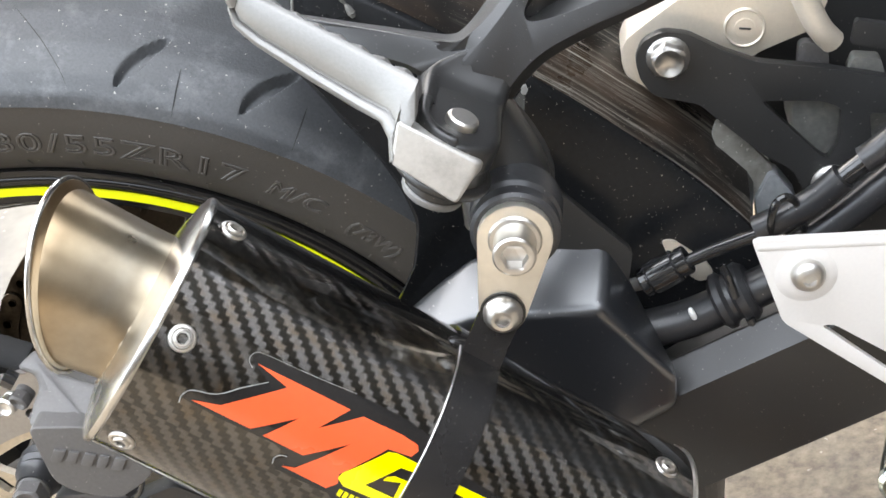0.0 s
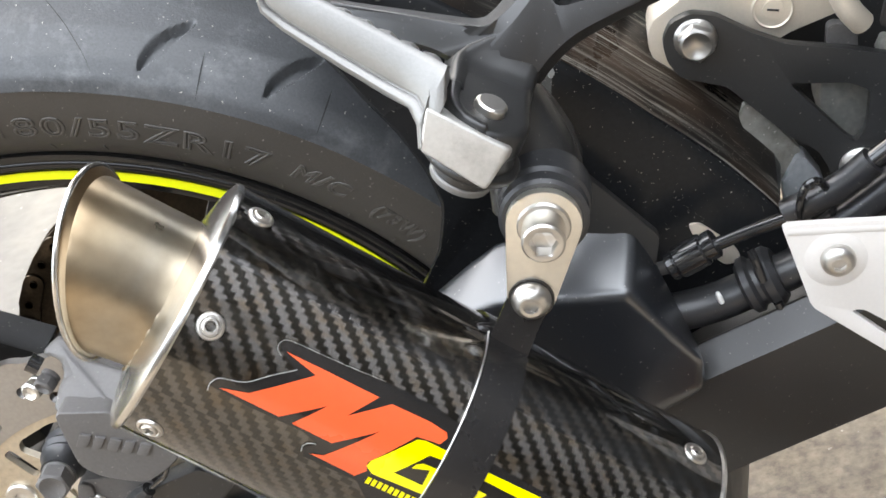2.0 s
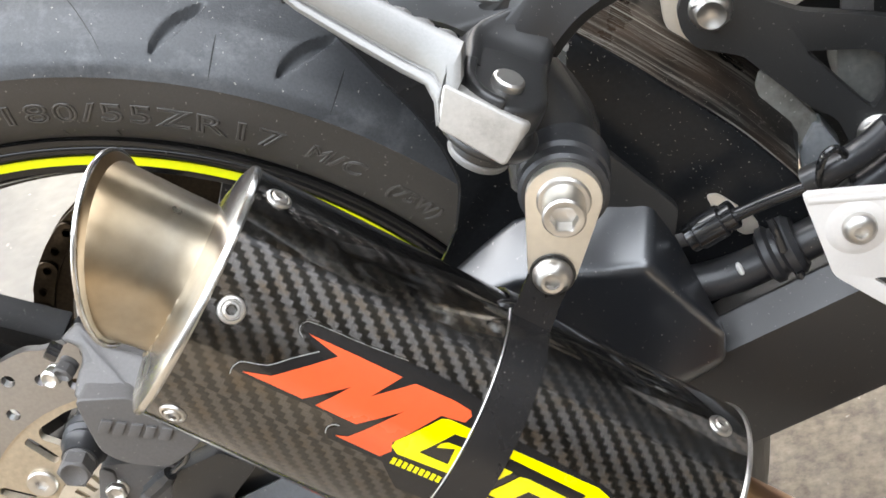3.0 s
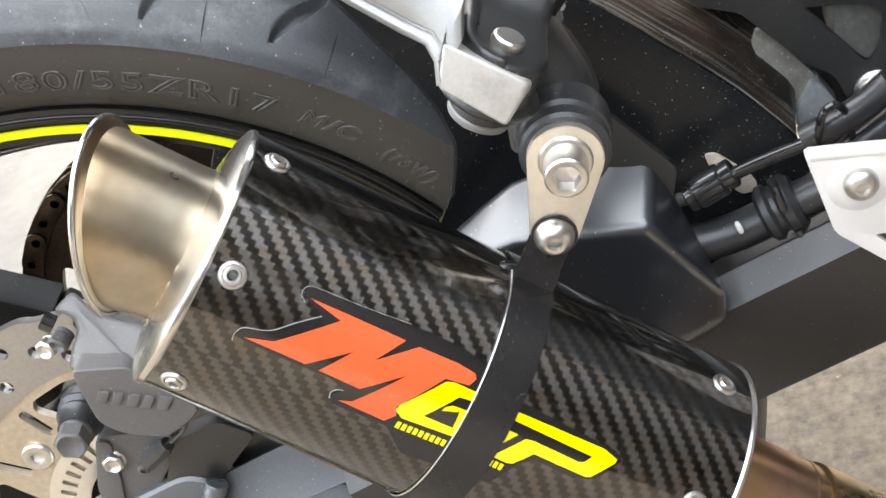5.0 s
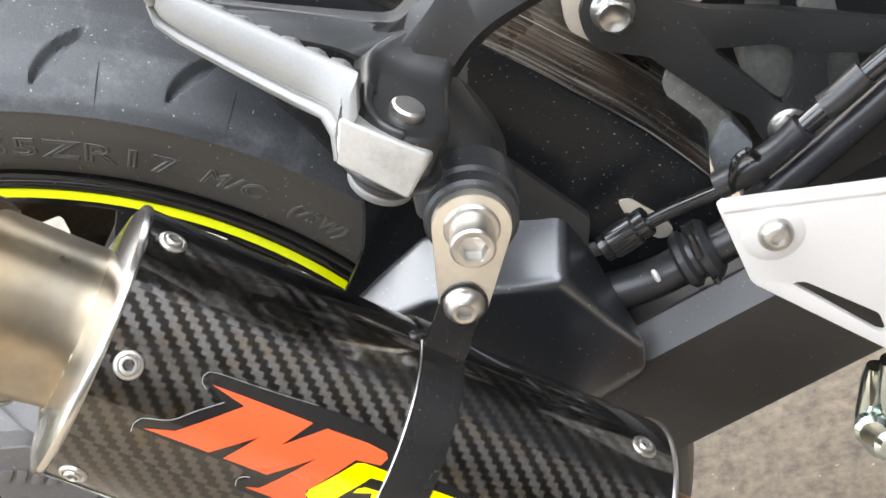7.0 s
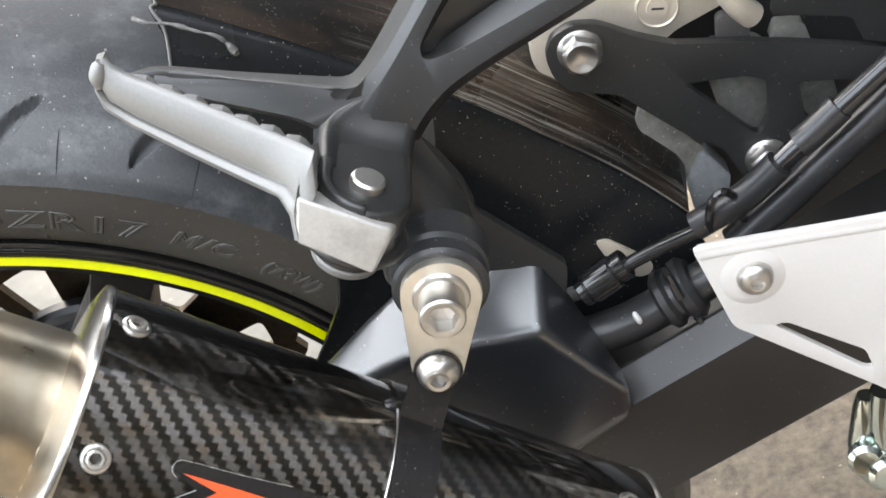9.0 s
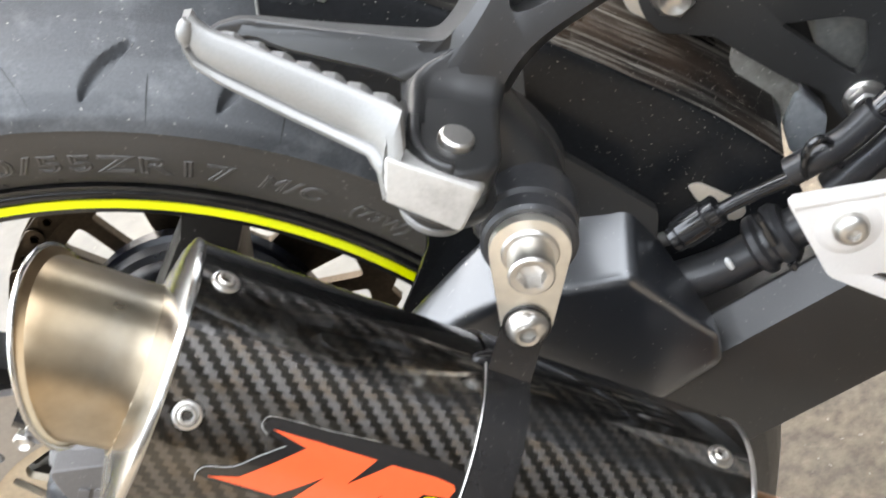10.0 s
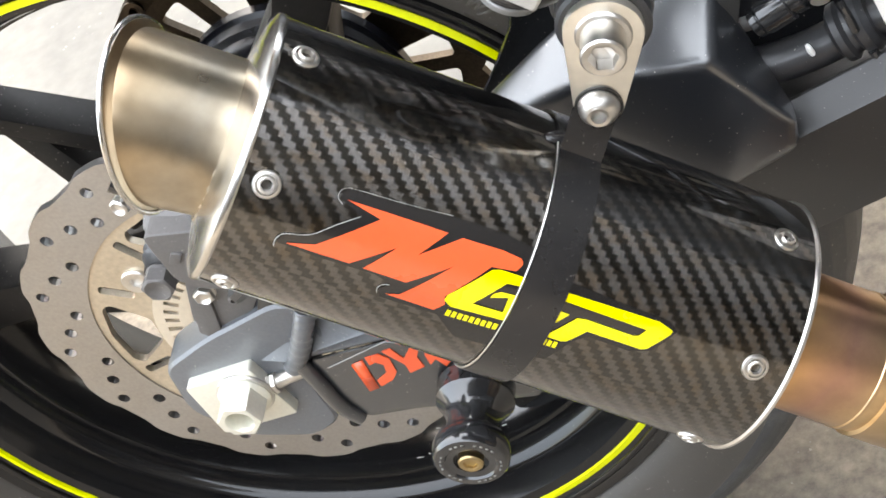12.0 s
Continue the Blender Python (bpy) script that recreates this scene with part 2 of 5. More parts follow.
GLOSS = mat("gloss_black_plastic", (0.018, 0.018, 0.019), 0.16, vary=0.2, grain=200, bump=0.01, coat=0.5)
CHAIN = mat("oily_chain_steel", (0.09, 0.07, 0.05), 0.42, 0.9, vary=0.4, grain=500, bump=0.1)
GREY_PART = mat("dusty_grey_bracket", (0.20, 0.196, 0.18), 0.6, vary=0.3, grain=300, bump=0.1, dust=0.6, wear=0.6, wear_colour=(0.34, 0.31, 0.26))
DIRTY = mat("mud_flecked_plastic", (0.27, 0.26, 0.235), 0.55, vary=0.4, grain=200, bump=0.12, dust=0.9, dust_scale=420, specks=3, wear=0.9, wear_colour=(0.12, 0.105, 0.085))
STEEL_GREY = mat("blue_grey_bracket", (0.23, 0.24, 0.25), 0.5, vary=0.25, grain=300, bump=0.08, dust=0.6, dust_scale=500, specks=5, wear=0.4, wear_colour=(0.24, 0.235, 0.22))
SMEAR = mat("dried_pale_film", (0.14, 0.137, 0.127), 0.4, vary=0.5, grain=900, bump=0.2)
BRASS = mat("brass_bolt", (0.45, 0.34, 0.18), 0.35, 1.0, vary=0.15)
WHITE_INK = mat("white_paint_mark", (0.8, 0.8, 0.78), 0.5, vary=0.05)
CARBON = carbon_material()


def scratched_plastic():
    """Black moulding with brown reflection painted on in patches, specks of dust and long pale scrape marks that run
    along the sheet.
    """
    m = mat("brown_sheen_plastic", (0.010, 0.0085, 0.0075), 0.30, vary=0.4, grain=260, bump=0.04, dust=1.0, dust_scale=1250, specks=4.5, spec=0.4)
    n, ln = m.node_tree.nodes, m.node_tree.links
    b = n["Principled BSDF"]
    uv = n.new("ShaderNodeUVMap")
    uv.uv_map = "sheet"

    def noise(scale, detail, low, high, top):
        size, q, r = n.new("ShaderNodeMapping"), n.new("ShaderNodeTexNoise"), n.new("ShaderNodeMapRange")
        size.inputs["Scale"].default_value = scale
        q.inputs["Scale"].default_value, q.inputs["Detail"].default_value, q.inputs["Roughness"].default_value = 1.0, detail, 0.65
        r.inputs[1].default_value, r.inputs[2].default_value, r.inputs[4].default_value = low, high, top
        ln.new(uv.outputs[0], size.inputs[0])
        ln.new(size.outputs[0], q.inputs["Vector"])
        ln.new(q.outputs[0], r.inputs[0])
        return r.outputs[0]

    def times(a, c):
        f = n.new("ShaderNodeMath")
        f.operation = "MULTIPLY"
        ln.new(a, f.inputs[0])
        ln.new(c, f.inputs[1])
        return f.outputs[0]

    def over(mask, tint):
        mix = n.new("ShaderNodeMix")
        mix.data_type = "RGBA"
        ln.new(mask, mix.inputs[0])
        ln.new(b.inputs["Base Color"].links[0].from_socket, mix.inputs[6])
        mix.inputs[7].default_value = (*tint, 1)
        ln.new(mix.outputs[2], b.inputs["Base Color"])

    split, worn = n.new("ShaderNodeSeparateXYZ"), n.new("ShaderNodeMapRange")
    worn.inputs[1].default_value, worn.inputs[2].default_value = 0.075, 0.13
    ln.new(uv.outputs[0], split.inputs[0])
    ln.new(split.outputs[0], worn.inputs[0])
    # brown patches: a reflection put into the base colour
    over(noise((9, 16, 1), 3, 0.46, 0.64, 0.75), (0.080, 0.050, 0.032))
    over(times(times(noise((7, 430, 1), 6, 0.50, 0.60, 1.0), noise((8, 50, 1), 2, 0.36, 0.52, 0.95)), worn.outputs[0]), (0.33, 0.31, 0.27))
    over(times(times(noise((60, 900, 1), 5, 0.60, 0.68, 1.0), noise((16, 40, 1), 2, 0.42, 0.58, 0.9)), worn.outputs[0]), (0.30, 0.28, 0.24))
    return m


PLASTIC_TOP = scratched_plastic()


def ground_material():
    """Pinkish-grey concrete with a coarse pebbled mottle."""
    m = mat("weathered_concrete", (0.168, 0.140, 0.108), 0.85, vary=0.25, grain=90, bump=0.5, dust=0.4, dust_scale=160, wear=0.55, wear_colour=(0.22, 0.19, 0.15))
    n, ln = m.node_tree.nodes, m.node_tree.links
    b = n["Principled BSDF"]
    tc, v = n.new("ShaderNodeTexCoord"), n.new("ShaderNodeTexNoise")
    v.inputs["Scale"].default_value, v.inputs["Detail"].default_value, v.inputs["Roughness"].default_value = 85, 6, 0.7
    ln.new(tc.outputs["Object"], v.inputs["Vector"])
    sep, mr, mul = n.new("ShaderNodeSeparateColor"), n.new("ShaderNodeMapRange"), n.new("ShaderNodeVectorMath")
    ln.new(v.outputs["Color"], sep.inputs[0])
    mr.inputs[1].default_value, mr.inputs[2].default_value = 0.32, 0.68
    mr.inputs[3].default_value, mr.inputs[4].default_value = 0.62, 1.35
    ln.new(sep.outputs[1], mr.inputs[0])
    mul.operation = "MULTIPLY"
    ln.new(b.inputs["Base Color"].links[0].from_socket, mul.inputs[0])
    ln.new(mr.outputs[0], mul.inputs[1])
    ln.new(mul.outputs[0], b.inputs["Base Color"])
    return m


# ---- tools ----
def part(name, bm, material, parent=None, label="", angle=32):
    """Link a bmesh as one mesh object, with soft shading on gentle edges, under a thing or a part."""
    bmesh.ops.recalc_face_normals(bm, faces=bm.faces)
    for e in bm.edges:
        e.smooth = len(e.link_faces) == 2 and e.calc_face_angle(4) < radians(angle)
    me = bpy.data.meshes.new(name)
    bm.to_mesh(me)
    bm.free()
    for p in me.polygons:
        p.use_smooth = True
    me.materials.append(material)
    ob = new(name, me)
    if parent is not None:
        ob.parent = parent
    if label:
        tagged(ob, label=label)
    return ob


def bevel(bm, width, segments=2, angle=28):
    es = [e for e in bm.edges if len(e.link_faces) == 2 and e.calc_face_angle(0) > radians(angle)]
    if width and es:
        bmesh.ops.bevel(bm, geom=es, offset=width, segments=segments, profile=0.6, affect="EDGES", clamp_overlap=True)
    return bm


def rounded(points, radius, steps=4):
    """A polygon with its corners rounded off; points of (a, b)."""
    out = []
    n = len(points)
    for k in range(n):
        p, a, c = Vector(points[k]), Vector(points[k - 1]), Vector(points[(k + 1) % n])
        ua, uc = a - p, c - p
        d = min(radius, ua.length * 0.45, uc.length * 0.45)
        s, e = p + ua.normalized() * d, p + uc.normalized() * d
        for i in range(steps + 1):
            f = i / steps
            out.append(tuple((1 - f) ** 2 * s + 2 * f * (1 - f) * p + f * f * e))
    return out


def prism(points, front, back, bev=0.0, into=None, segments=2, holes=()):
    """A plate with its outline in x and z, from y = front to y = back."""
    bm = into or bmesh.new()
    own = bmesh.new()
    loops = [points, *holes]
    edges = []
    for loop in loops:
        vs = [own.verts.new((x, front, z)) for x, z in loop]
        edges += [own.edges.new((vs[i - 1], vs[i])) for i in range(len(vs))]
    if holes:
        bmesh.ops.triangle_fill(own, use_beauty=True, edges=edges)
    else:
        own.faces.new(list(own.verts))
    faces = list(own.faces)
    ret = bmesh.ops.extrude_face_region(own, geom=faces)
    bmesh.ops.translate(own, verts=[v for v in ret["geom"] if isinstance(v, bmesh.types.BMVert)], vec=(0, back - front, 0))
    bmesh.ops.recalc_face_normals(own, faces=own.faces)
    if holes:
        bmesh.ops.dissolve_limit(own, angle_limit=0.01, verts=own.verts, edges=own.edges)
    bevel(own, bev, segments)
    return merge(bm, own)


def merge(bm, other, m=None):
    if m is not None:
        bmesh.ops.transform(other, matrix=m, verts=other.verts)
    me = bpy.data.meshes.new("scratch")
    other.to_mesh(me)
    other.free()
    bm.from_mesh(me)
    bpy.data.meshes.remove(me)
    return bm


def loft(rings, closed_ends=True, loop=False):
    """Skin a row of rings with equal numbers of points."""
    bm = bmesh.new()
    vs = [[bm.verts.new(p) for p in ring] for ring in rings]
    n = len(rings[0])
    pairs = list(zip(vs, vs[1:])) + ([(vs[-1], vs[0])] if loop else [])
    for a, c in pairs:
        for i in range(n):
            bm.faces.new((a[i - 1], a[i], c[i], c[i - 1]))
    if closed_ends and not loop:
        bm.faces.new(vs[0])
        bm.faces.new(vs[-1][::-1])
    return bm


def lathe(profile, segments=32, hexed=()):
    """Turn a profile of (radius, height) round z. Rings whose index is in hexed become hexagons."""
    rings = []
    for k, (r, h) in enumerate(profile):
        ring = []
        for i in range(segments):
            a = 2 * math.pi * i / segments
            q = r
            if k in hexed:
                q = r / math.cos((a + math.pi / 6) % (math.pi / 3) - math.pi / 6)
            ring.append((q * math.cos(a), q * math.sin(a), h))
        rings.append(ring)
    return loft(rings)


def along(p, d, spin=0.0):
    """A pose at p whose z axis points along d."""
    return Matrix.Translation(p) @ Vector(d).to_track_quat("Z", "Y").to_matrix().to_4x4() @ Matrix.Rotation(spin, 4, "Z")


def turned(profile, p, d, segments=32, hexed=(), spin=0.0):
    bm = lathe(profile, segments, hexed)
    bmesh.ops.transform(bm, matrix=along(p, d, spin), verts=bm.verts)
    return bm


def smooth_path(points, steps=8):
    pts = [Vector(p) for p in points]
    out = []
    for k in range(len(pts) - 1):
        p0, p1, p2, p3 = pts[max(k - 1, 0)], pts[k], pts[k + 1], pts[min(k + 2, len(pts) - 1)]
        for i in range(steps):
            t = i / steps
            out.append(0.5 * (2 * p1 + (p2 - p0) * t + (2 * p0 - 5 * p1 + 4 * p2 - p3) * t * t + (3 * p1 - p0 - 3 * p2 + p3) * t ** 3))
    return out + [pts[-1]]


def tube(points, radius, segments=14, steps=8, section=None):
    """A hose or rod along a smooth path. radius: a number, or a function of 0 to 1."""
    path = smooth_path(points, steps)
    rings, side = [], None
    for k, p in enumerate(path):
        d = (path[min(k + 1, len(path) - 1)] - path[max(k - 1, 0)]).normalized()
        side = d.orthogonal().normalized() if side is None else (side - d * side.dot(d)).normalized()
        up = d.cross(side)
        r = radius(k / (len(path) - 1)) if callable(radius) else radius
        rings.append([p + (side * math.cos(a) + up * math.sin(a)) * r for a in (2 * math.pi * i / segments for i in range(segments))])
    return loft(rings)


def cap_screw(r, h, socket, flange=0.0):
    """A socket-head screw, base at z = 0."""
    prof = [(0.0005, -0.001), (max(flange, r), -0.001)]
    if flange:
        prof += [(flange, 0.0006), (flange - 0.0006, 0.0014), (r, 0.0016)]
    prof += [(r, h - 0.0007), (r - 0.0007, h), (socket * 1.25, h), (socket, h - 0.0004), (socket, h - 0.45 * h), (0.0003, h - 0.52 * h)]
    n = len(prof)
    return prof, (n - 3, n - 2)


def button_screw(r, h, socket):
    prof = [(0.0005, -0.001), (r, -0.001), (r, 0.0005)]
    for i in range(1, 6):
        a = radians(90 * i / 6)
        prof.append((r * math.cos(a) * 0.55 + r * 0.45 * math.cos(a) ** 0.5, 0.0005 + (h - 0.0005) * math.sin(a)))
    prof += [(socket * 1.15, h), (socket, h - 0.0003), (socket, h * 0.45), (0.0003, h * 0.35)]
    n = len(prof)
    return prof, (n - 3, n - 2)


def hex_bolt(r, h, flange):
    prof = [(0.0005, -0.001), (flange, -0.001), (flange, 0.0008), (flange - 0.001, 0.0016), (r, 0.002), (r, h - 0.0008), (r - 0.0008, h), (r * 0.72, h - 0.0004), (r * 0.5, h - 0.0014), (0.0003, h - 0.0018)]
    return prof, (4, 5)


# ---- ground ----
bm = bmesh.new()
bmesh.ops.create_grid(bm, x_segments=2, y_segments=2, size=120)
ground = part("ground", bm, ground_material())
tagged(ground, "grey-brown weathered concrete ground with fine grit", "ground", kind="structure")

# pale smooth slab that runs along the far side of the motorcycle
PALE = mat("pale_cement", (0.130, 0.127, 0.120), 0.8, vary=0.16, grain=60, bump=0.3, wear=0.3, wear_colour=(0.13, 0.126, 0.115), dust=0.3, dust_scale=120)
bm = bmesh.new()
for x, y in ((-6, 0.30), (0.10, 0.30), (0.10, 6), (-6, 6)):
    bm.verts.new((x, y, 0.004))
bm.faces.new(bm.verts)
slab = part("pavement", bm, PALE)
tagged(slab, "pale smooth cement slab behind the wheel", "pavement", kind="structure")

# unseen roof added over the motorcycle: plain brown-stained boards that keep the sun off it
ROOF = mat("brown_stained_boards", (0.13, 0.075, 0.045), 0.7, vary=0.25, grain=30, bump=0.2, stretch=(1, 12, 1))
bm = bmesh.new()
bmesh.ops.create_cube(bm, size=1, matrix=Matrix.Translation((1.25, 1.325, 2.66)) @ Matrix.Diagonal((5.5, 1.95, 0.12, 1)))
added_roof = part("ceiling", bm, ROOF)
tagged(added_roof, "unseen plain brown boarded roof on posts, added for shade", "ceiling", kind="structure")
for x, y in ((-1.42, 0.50), (-1.42, 2.22), (3.92, 0.50), (3.92, 2.22)):
    bm = bmesh.new()
    bmesh.ops.create_cube(bm, size=1, matrix=Matrix.Translation((x, y, 1.30)) @ Matrix.Diagonal((0.09, 0.09, 2.60, 1)))
    part("post", bevel(bm, 0.006), ROOF, added_roof)

# unseen plain walls, added to darken reflections: behind the camera, beyond the slab and ahead of the motorcycle
WALL = mat("grey_weathered_render", (0.05, 0.049, 0.048), 0.9, vary=0.4, grain=12, bump=0.3, wear=0.4, wear_colour=(0.08, 0.078, 0.074))
for name, centre, size in (("added_wall_south", (-1.3, -5.6, 1.7), (8.4, 0.2, 3.4)), ("added_wall_north", (0.5, 5.1, 1.5), (14.0, 0.2, 3.0)), ("added_wall_east", (6.6, -1.45, 3.3), (0.2, 8.1, 6.6)), ("added_wall_corner", (5.25, -5.7, 3.3), (4.6, 0.38, 6.6))):
    bm = bmesh.new()
    bmesh.ops.create_cube(bm, size=1, matrix=Matrix.Translation(centre) @ Matrix.Diagonal((*size, 1)))
    tagged(part(name, bm, WALL), "unseen plain grey wall, added to darken reflections", "wall", kind="structure")

# ---- motorcycle ----
bike = new("motorcycle")
bike.empty_display_size = 0.1
tagged(bike, "parked black naked motorcycle with neon yellow rim stripe and carbon muffler", "motorcycle")
AXLE = Vector((0, 0, 0.315))


def polar(r, a, y=0.0):
    return Vector((r * math.cos(radians(a)), y, AXLE.z + r * math.sin(radians(a))))


def ring_profile(profile, segments=128, closed=True):
    """Turn a closed profile of (radius, y) round the axle."""
    rings = []
    for i in range(segments):
        a = 2 * math.pi * i / segments
        rings.append([(AXLE.x + r * math.cos(a), y, AXLE.z + r * math.sin(a)) for r, y in profile])
    return loft(rings, loop=True)


POLISHED = mat("polished_flange_steel", (0.54, 0.525, 0.50), 0.24, 1.0, vary=0.1, grain=260, bump=0.04)

# tyre: half section from bead to crown, mirrored
HALF = [(0.2280, -0.064), (0.2335, -0.0715), (0.2375, -0.0765), (0.2430, -0.0805), (0.2500, -0.0838), (0.2580, -0.0868), (0.2650, -0.0885), (0.2690, -0.0888), (0.2705, -0.0893),
        (0.2760, -0.0880), (0.2840, -0.0825), (0.2930, -0.0720), (0.3010, -0.0580), (0.3075, -0.0420), (0.3125, -0.0220), (0.3150, 0.0)]


def tread_radius(y):
    pts = HALF[8:]
    for (r0, y0), (r1, y1) in zip(pts, pts[1:]):
        if y0 <= y <= y1:
            return r0 + (r1 - r0) * (y - y0) / (y1 - y0)
    return 0.315


side = ring_profile([*HALF[:9], (0.262, -0.080), (0.226, -0.058)], 160)
tyre = part("tyre", side, SIDEWALL, bike, "worn black rubber tyre with dusty tread and moulded lettering")
GROOVES = [(57.8 + 10.8 * k, -0.0853, 53.9 + 10.8 * k, -0.0640) for k in (-4, -3, 0, 1, 4)]


def groove_depth(a, y):
    """How far the almond-shaped rain grooves sink the tread at angle a and distance y from the middle."""
    for a0, y0, a1, y1 in GROOVES:
        if y0 < y < y1:
            f = (y - y0) / (y1 - y0)
            half = 0.0046 * math.sin(math.pi * f) ** 0.6
            d = abs(radians(a - a0 - (a1 - a0) * f - 0.25 * math.sin(math.pi * f)) * 0.29)
            if d < half:
                e = min(1.0, (half - d) / 0.0022)
                return 0.0042 * e * e * (3 - 2 * e) * min(1.0, half / 0.003)
    return 0.0


fine_y = [-0.0893 + 0.0009 * i for i in range(64)]
cross = fine_y + [-0.030, -0.020, -0.010, 0.0, 0.010, 0.022, 0.034, 0.046, 0.058, 0.070, 0.080, 0.0885]
rings = []
for a in [10 + 0.18 * i for i in range(560)] + [111.5 + 2.98 * i for i in range(87)]:
    ring = [polar(tread_radius(-abs(y)) - groove_depth(a, y), a, y) for y in cross]
    rings.append(ring + [polar(0.262, a, 0.08), polar(0.30, a, 0.0), polar(0.262, a, -0.08)])
part("tread", loft(rings, loop=True), RUBBER, tyre, "grey scuffed tread with curved rain grooves")
part("sidewall", ring_profile([(r, -y) for r, y in [*HALF[:9], (0.262, -0.080), (0.226, -0.058)]], 128), SIDEWALL, tyre)


def sipe(a0, y0, a1, y1, width):
    """A dark strip laid on the tread, painted as the shade in a knife-thin cut, from angle a0 at y0 to a1 at y1."""
    left, right = [], []
    n = 14
    for i in range(n + 1):
        f = i / n
        a, y = a0 + (a1 - a0) * f, y0 + (y1 - y0) * f
        w = width * max(math.sin(math.pi * f) ** 0.6, 0.04)
        r = tread_radius(y) + 0.0003
        for out, sign in ((left, -1), (right, 1)):
            out.append(polar(r, a + sign * w / 2 / r * 57.3, y))
    bm = bmesh.new()
    vl, vr = [bm.verts.new(p) for p in left], [bm.verts.new(p) for p in right]
    for i in range(n):
        bm.faces.new((vl[i], vl[i + 1], vr[i + 1], vr[i]))
    return bm


GROOVE = mat("groove_shadowed_rubber", (0.012, 0.012, 0.012), 0.8, vary=0.3, grain=600, bump=0.1)
for k in (-4, -3, 0, 1, 4, 5):
    base = 57.8 + 10.8 * k
    part("sipe", sipe(base - 5.2, -0.0760, base - 5.3, -0.0886, 0.0006), GROOVE, tyre)
part("sipe", sipe(78.0, -0.0560, 72.5, -0.0860, 0.0005), GROOVE, tyre)


def side_text(body, angle, until, size, radius, shear=0.0):
    """Raised moulded outlines of characters on the tyre's side, reading clockwise from the given angle."""
    cu = bpy.data.curves.new("lettering", "FONT")
    cu.body, cu.size, cu.resolution_u = body, size, 3
    cu.fill_mode, cu.bevel_depth, cu.bevel_resolution, cu.shear = "NONE", 0.00055, 1, shear
    cu.space_character = 1.15
    ob = bpy.data.objects.new("lettering", cu)
    me = bpy.data.meshes.new_from_object(ob)
    bpy.data.objects.remove(ob)
    bm = bmesh.new()
    bm.from_mesh(me)
    bpy.data.meshes.remove(me)
    width = max(v.co.x for v in bm.verts)
    span = radians(angle - until) / width
    for v in bm.verts:
        r = radius + v.co.y - size * 0.35
        a = radians(angle) - v.co.x * span
        y = -0.0838 - (r - 0.25) * 0.38 - v.co.z
        v.co = (r * math.cos(a), y, AXLE.z + r * math.sin(a))
    return bm


# paler than SIDEWALL: gloss on the raised edges put into the colour
LETTER = mat("moulded_letter_rubber", (0.066, 0.060, 0.054), 0.36, vary=0.2, grain=900, bump=0.05)
part("lettering", side_text("180/55ZR17", 83.6, 55.5, 0.0146, 0.2520), LETTER, tyre)
part("lettering", side_text("M/C", 53.4, 47.2, 0.0122, 0.2525, 0.25), LETTER, tyre)
part("lettering", side_text("(73W)", 44.6, 38.6, 0.0108, 0.2510, 0.25), LETTER, tyre)

for k in range(14):
    a = 96.0 - 6.3 * k + (k * 7 % 5) * 0.4
    part("moulding_nib", tube([polar(0.2372, a, -0.0762), polar(0.2412, a + 0.15, -0.0802)], 0.00028, 6, 2), LETTER, tyre)

# wheel
rim = part("wheel", ring_profile([(0.2325, -0.0735), (0.2335, -0.0715), (0.231, -0.066), (0.224, -0.060), (0.2160, -0.048), (0.204, -0.030), (0.201, 0.0), (0.204, 0.030), (0.216, 0.048), (0.231, 0.066), (0.2335, 0.0715), (0.2325, 0.0735),
    (0.229, 0.072), (0.2245, 0.0685), (0.2125, 0.0645), (0.207, 0.054), (0.197, 0.038), (0.190, 0.022), (0.190, -0.022), (0.195, -0.034), (0.1975, -0.0345), (0.1995, -0.041), (0.203, -0.0465), (0.2045, -0.0475), (0.2060, -0.0475), (0.208, -0.054), (0.2125, -0.0645), (0.2245, -0.0685), (0.229, -0.072)], 160), RIM_BLACK, bike, "gloss black cast wheel with split spokes")
part("rim_lip", ring_profile([(0.2264 + 0.0024 * math.cos(radians(30 * k)), -0.0698 + 0.0020 * math.sin(radians(30 * k))) for k in range(12)], 160), RIM_BLACK, rim)
part("rim_stripe", ring_profile([(0.2179, -0.0687), (0.2216, -0.0681), (0.2216, -0.0672), (0.2179, -0.0656)], 160), STRIPE, rim, "neon yellow rim tape")


rng = random.Random(5)
bm = bmesh.new()
for _ in range(70):
    a, y = radians(-81 + rng.gauss(0, 4.0)), max(-0.032, min(-0.010, -0.022 + rng.gauss(0, 0.005)))
    depth = 0.1894 + max(0.0, -0.022 - y) * 0.42
    da, dy = rng.uniform(0.004, 0.03), rng.uniform(-0.0015, 0.0015)
    w = rng.uniform(0.0002, 0.0007)
    vs = [bm.verts.new((depth * math.cos(b), q, AXLE.z + depth * math.sin(b))) for b, q in ((a, y), (a + da, y + dy), (a + da, y + dy + w), (a, y + w * 1.6))]
    bm.faces.new(vs)
part("scuff_marks", bm, DECAL_EDGE, rim, "pale dry scuff marks")


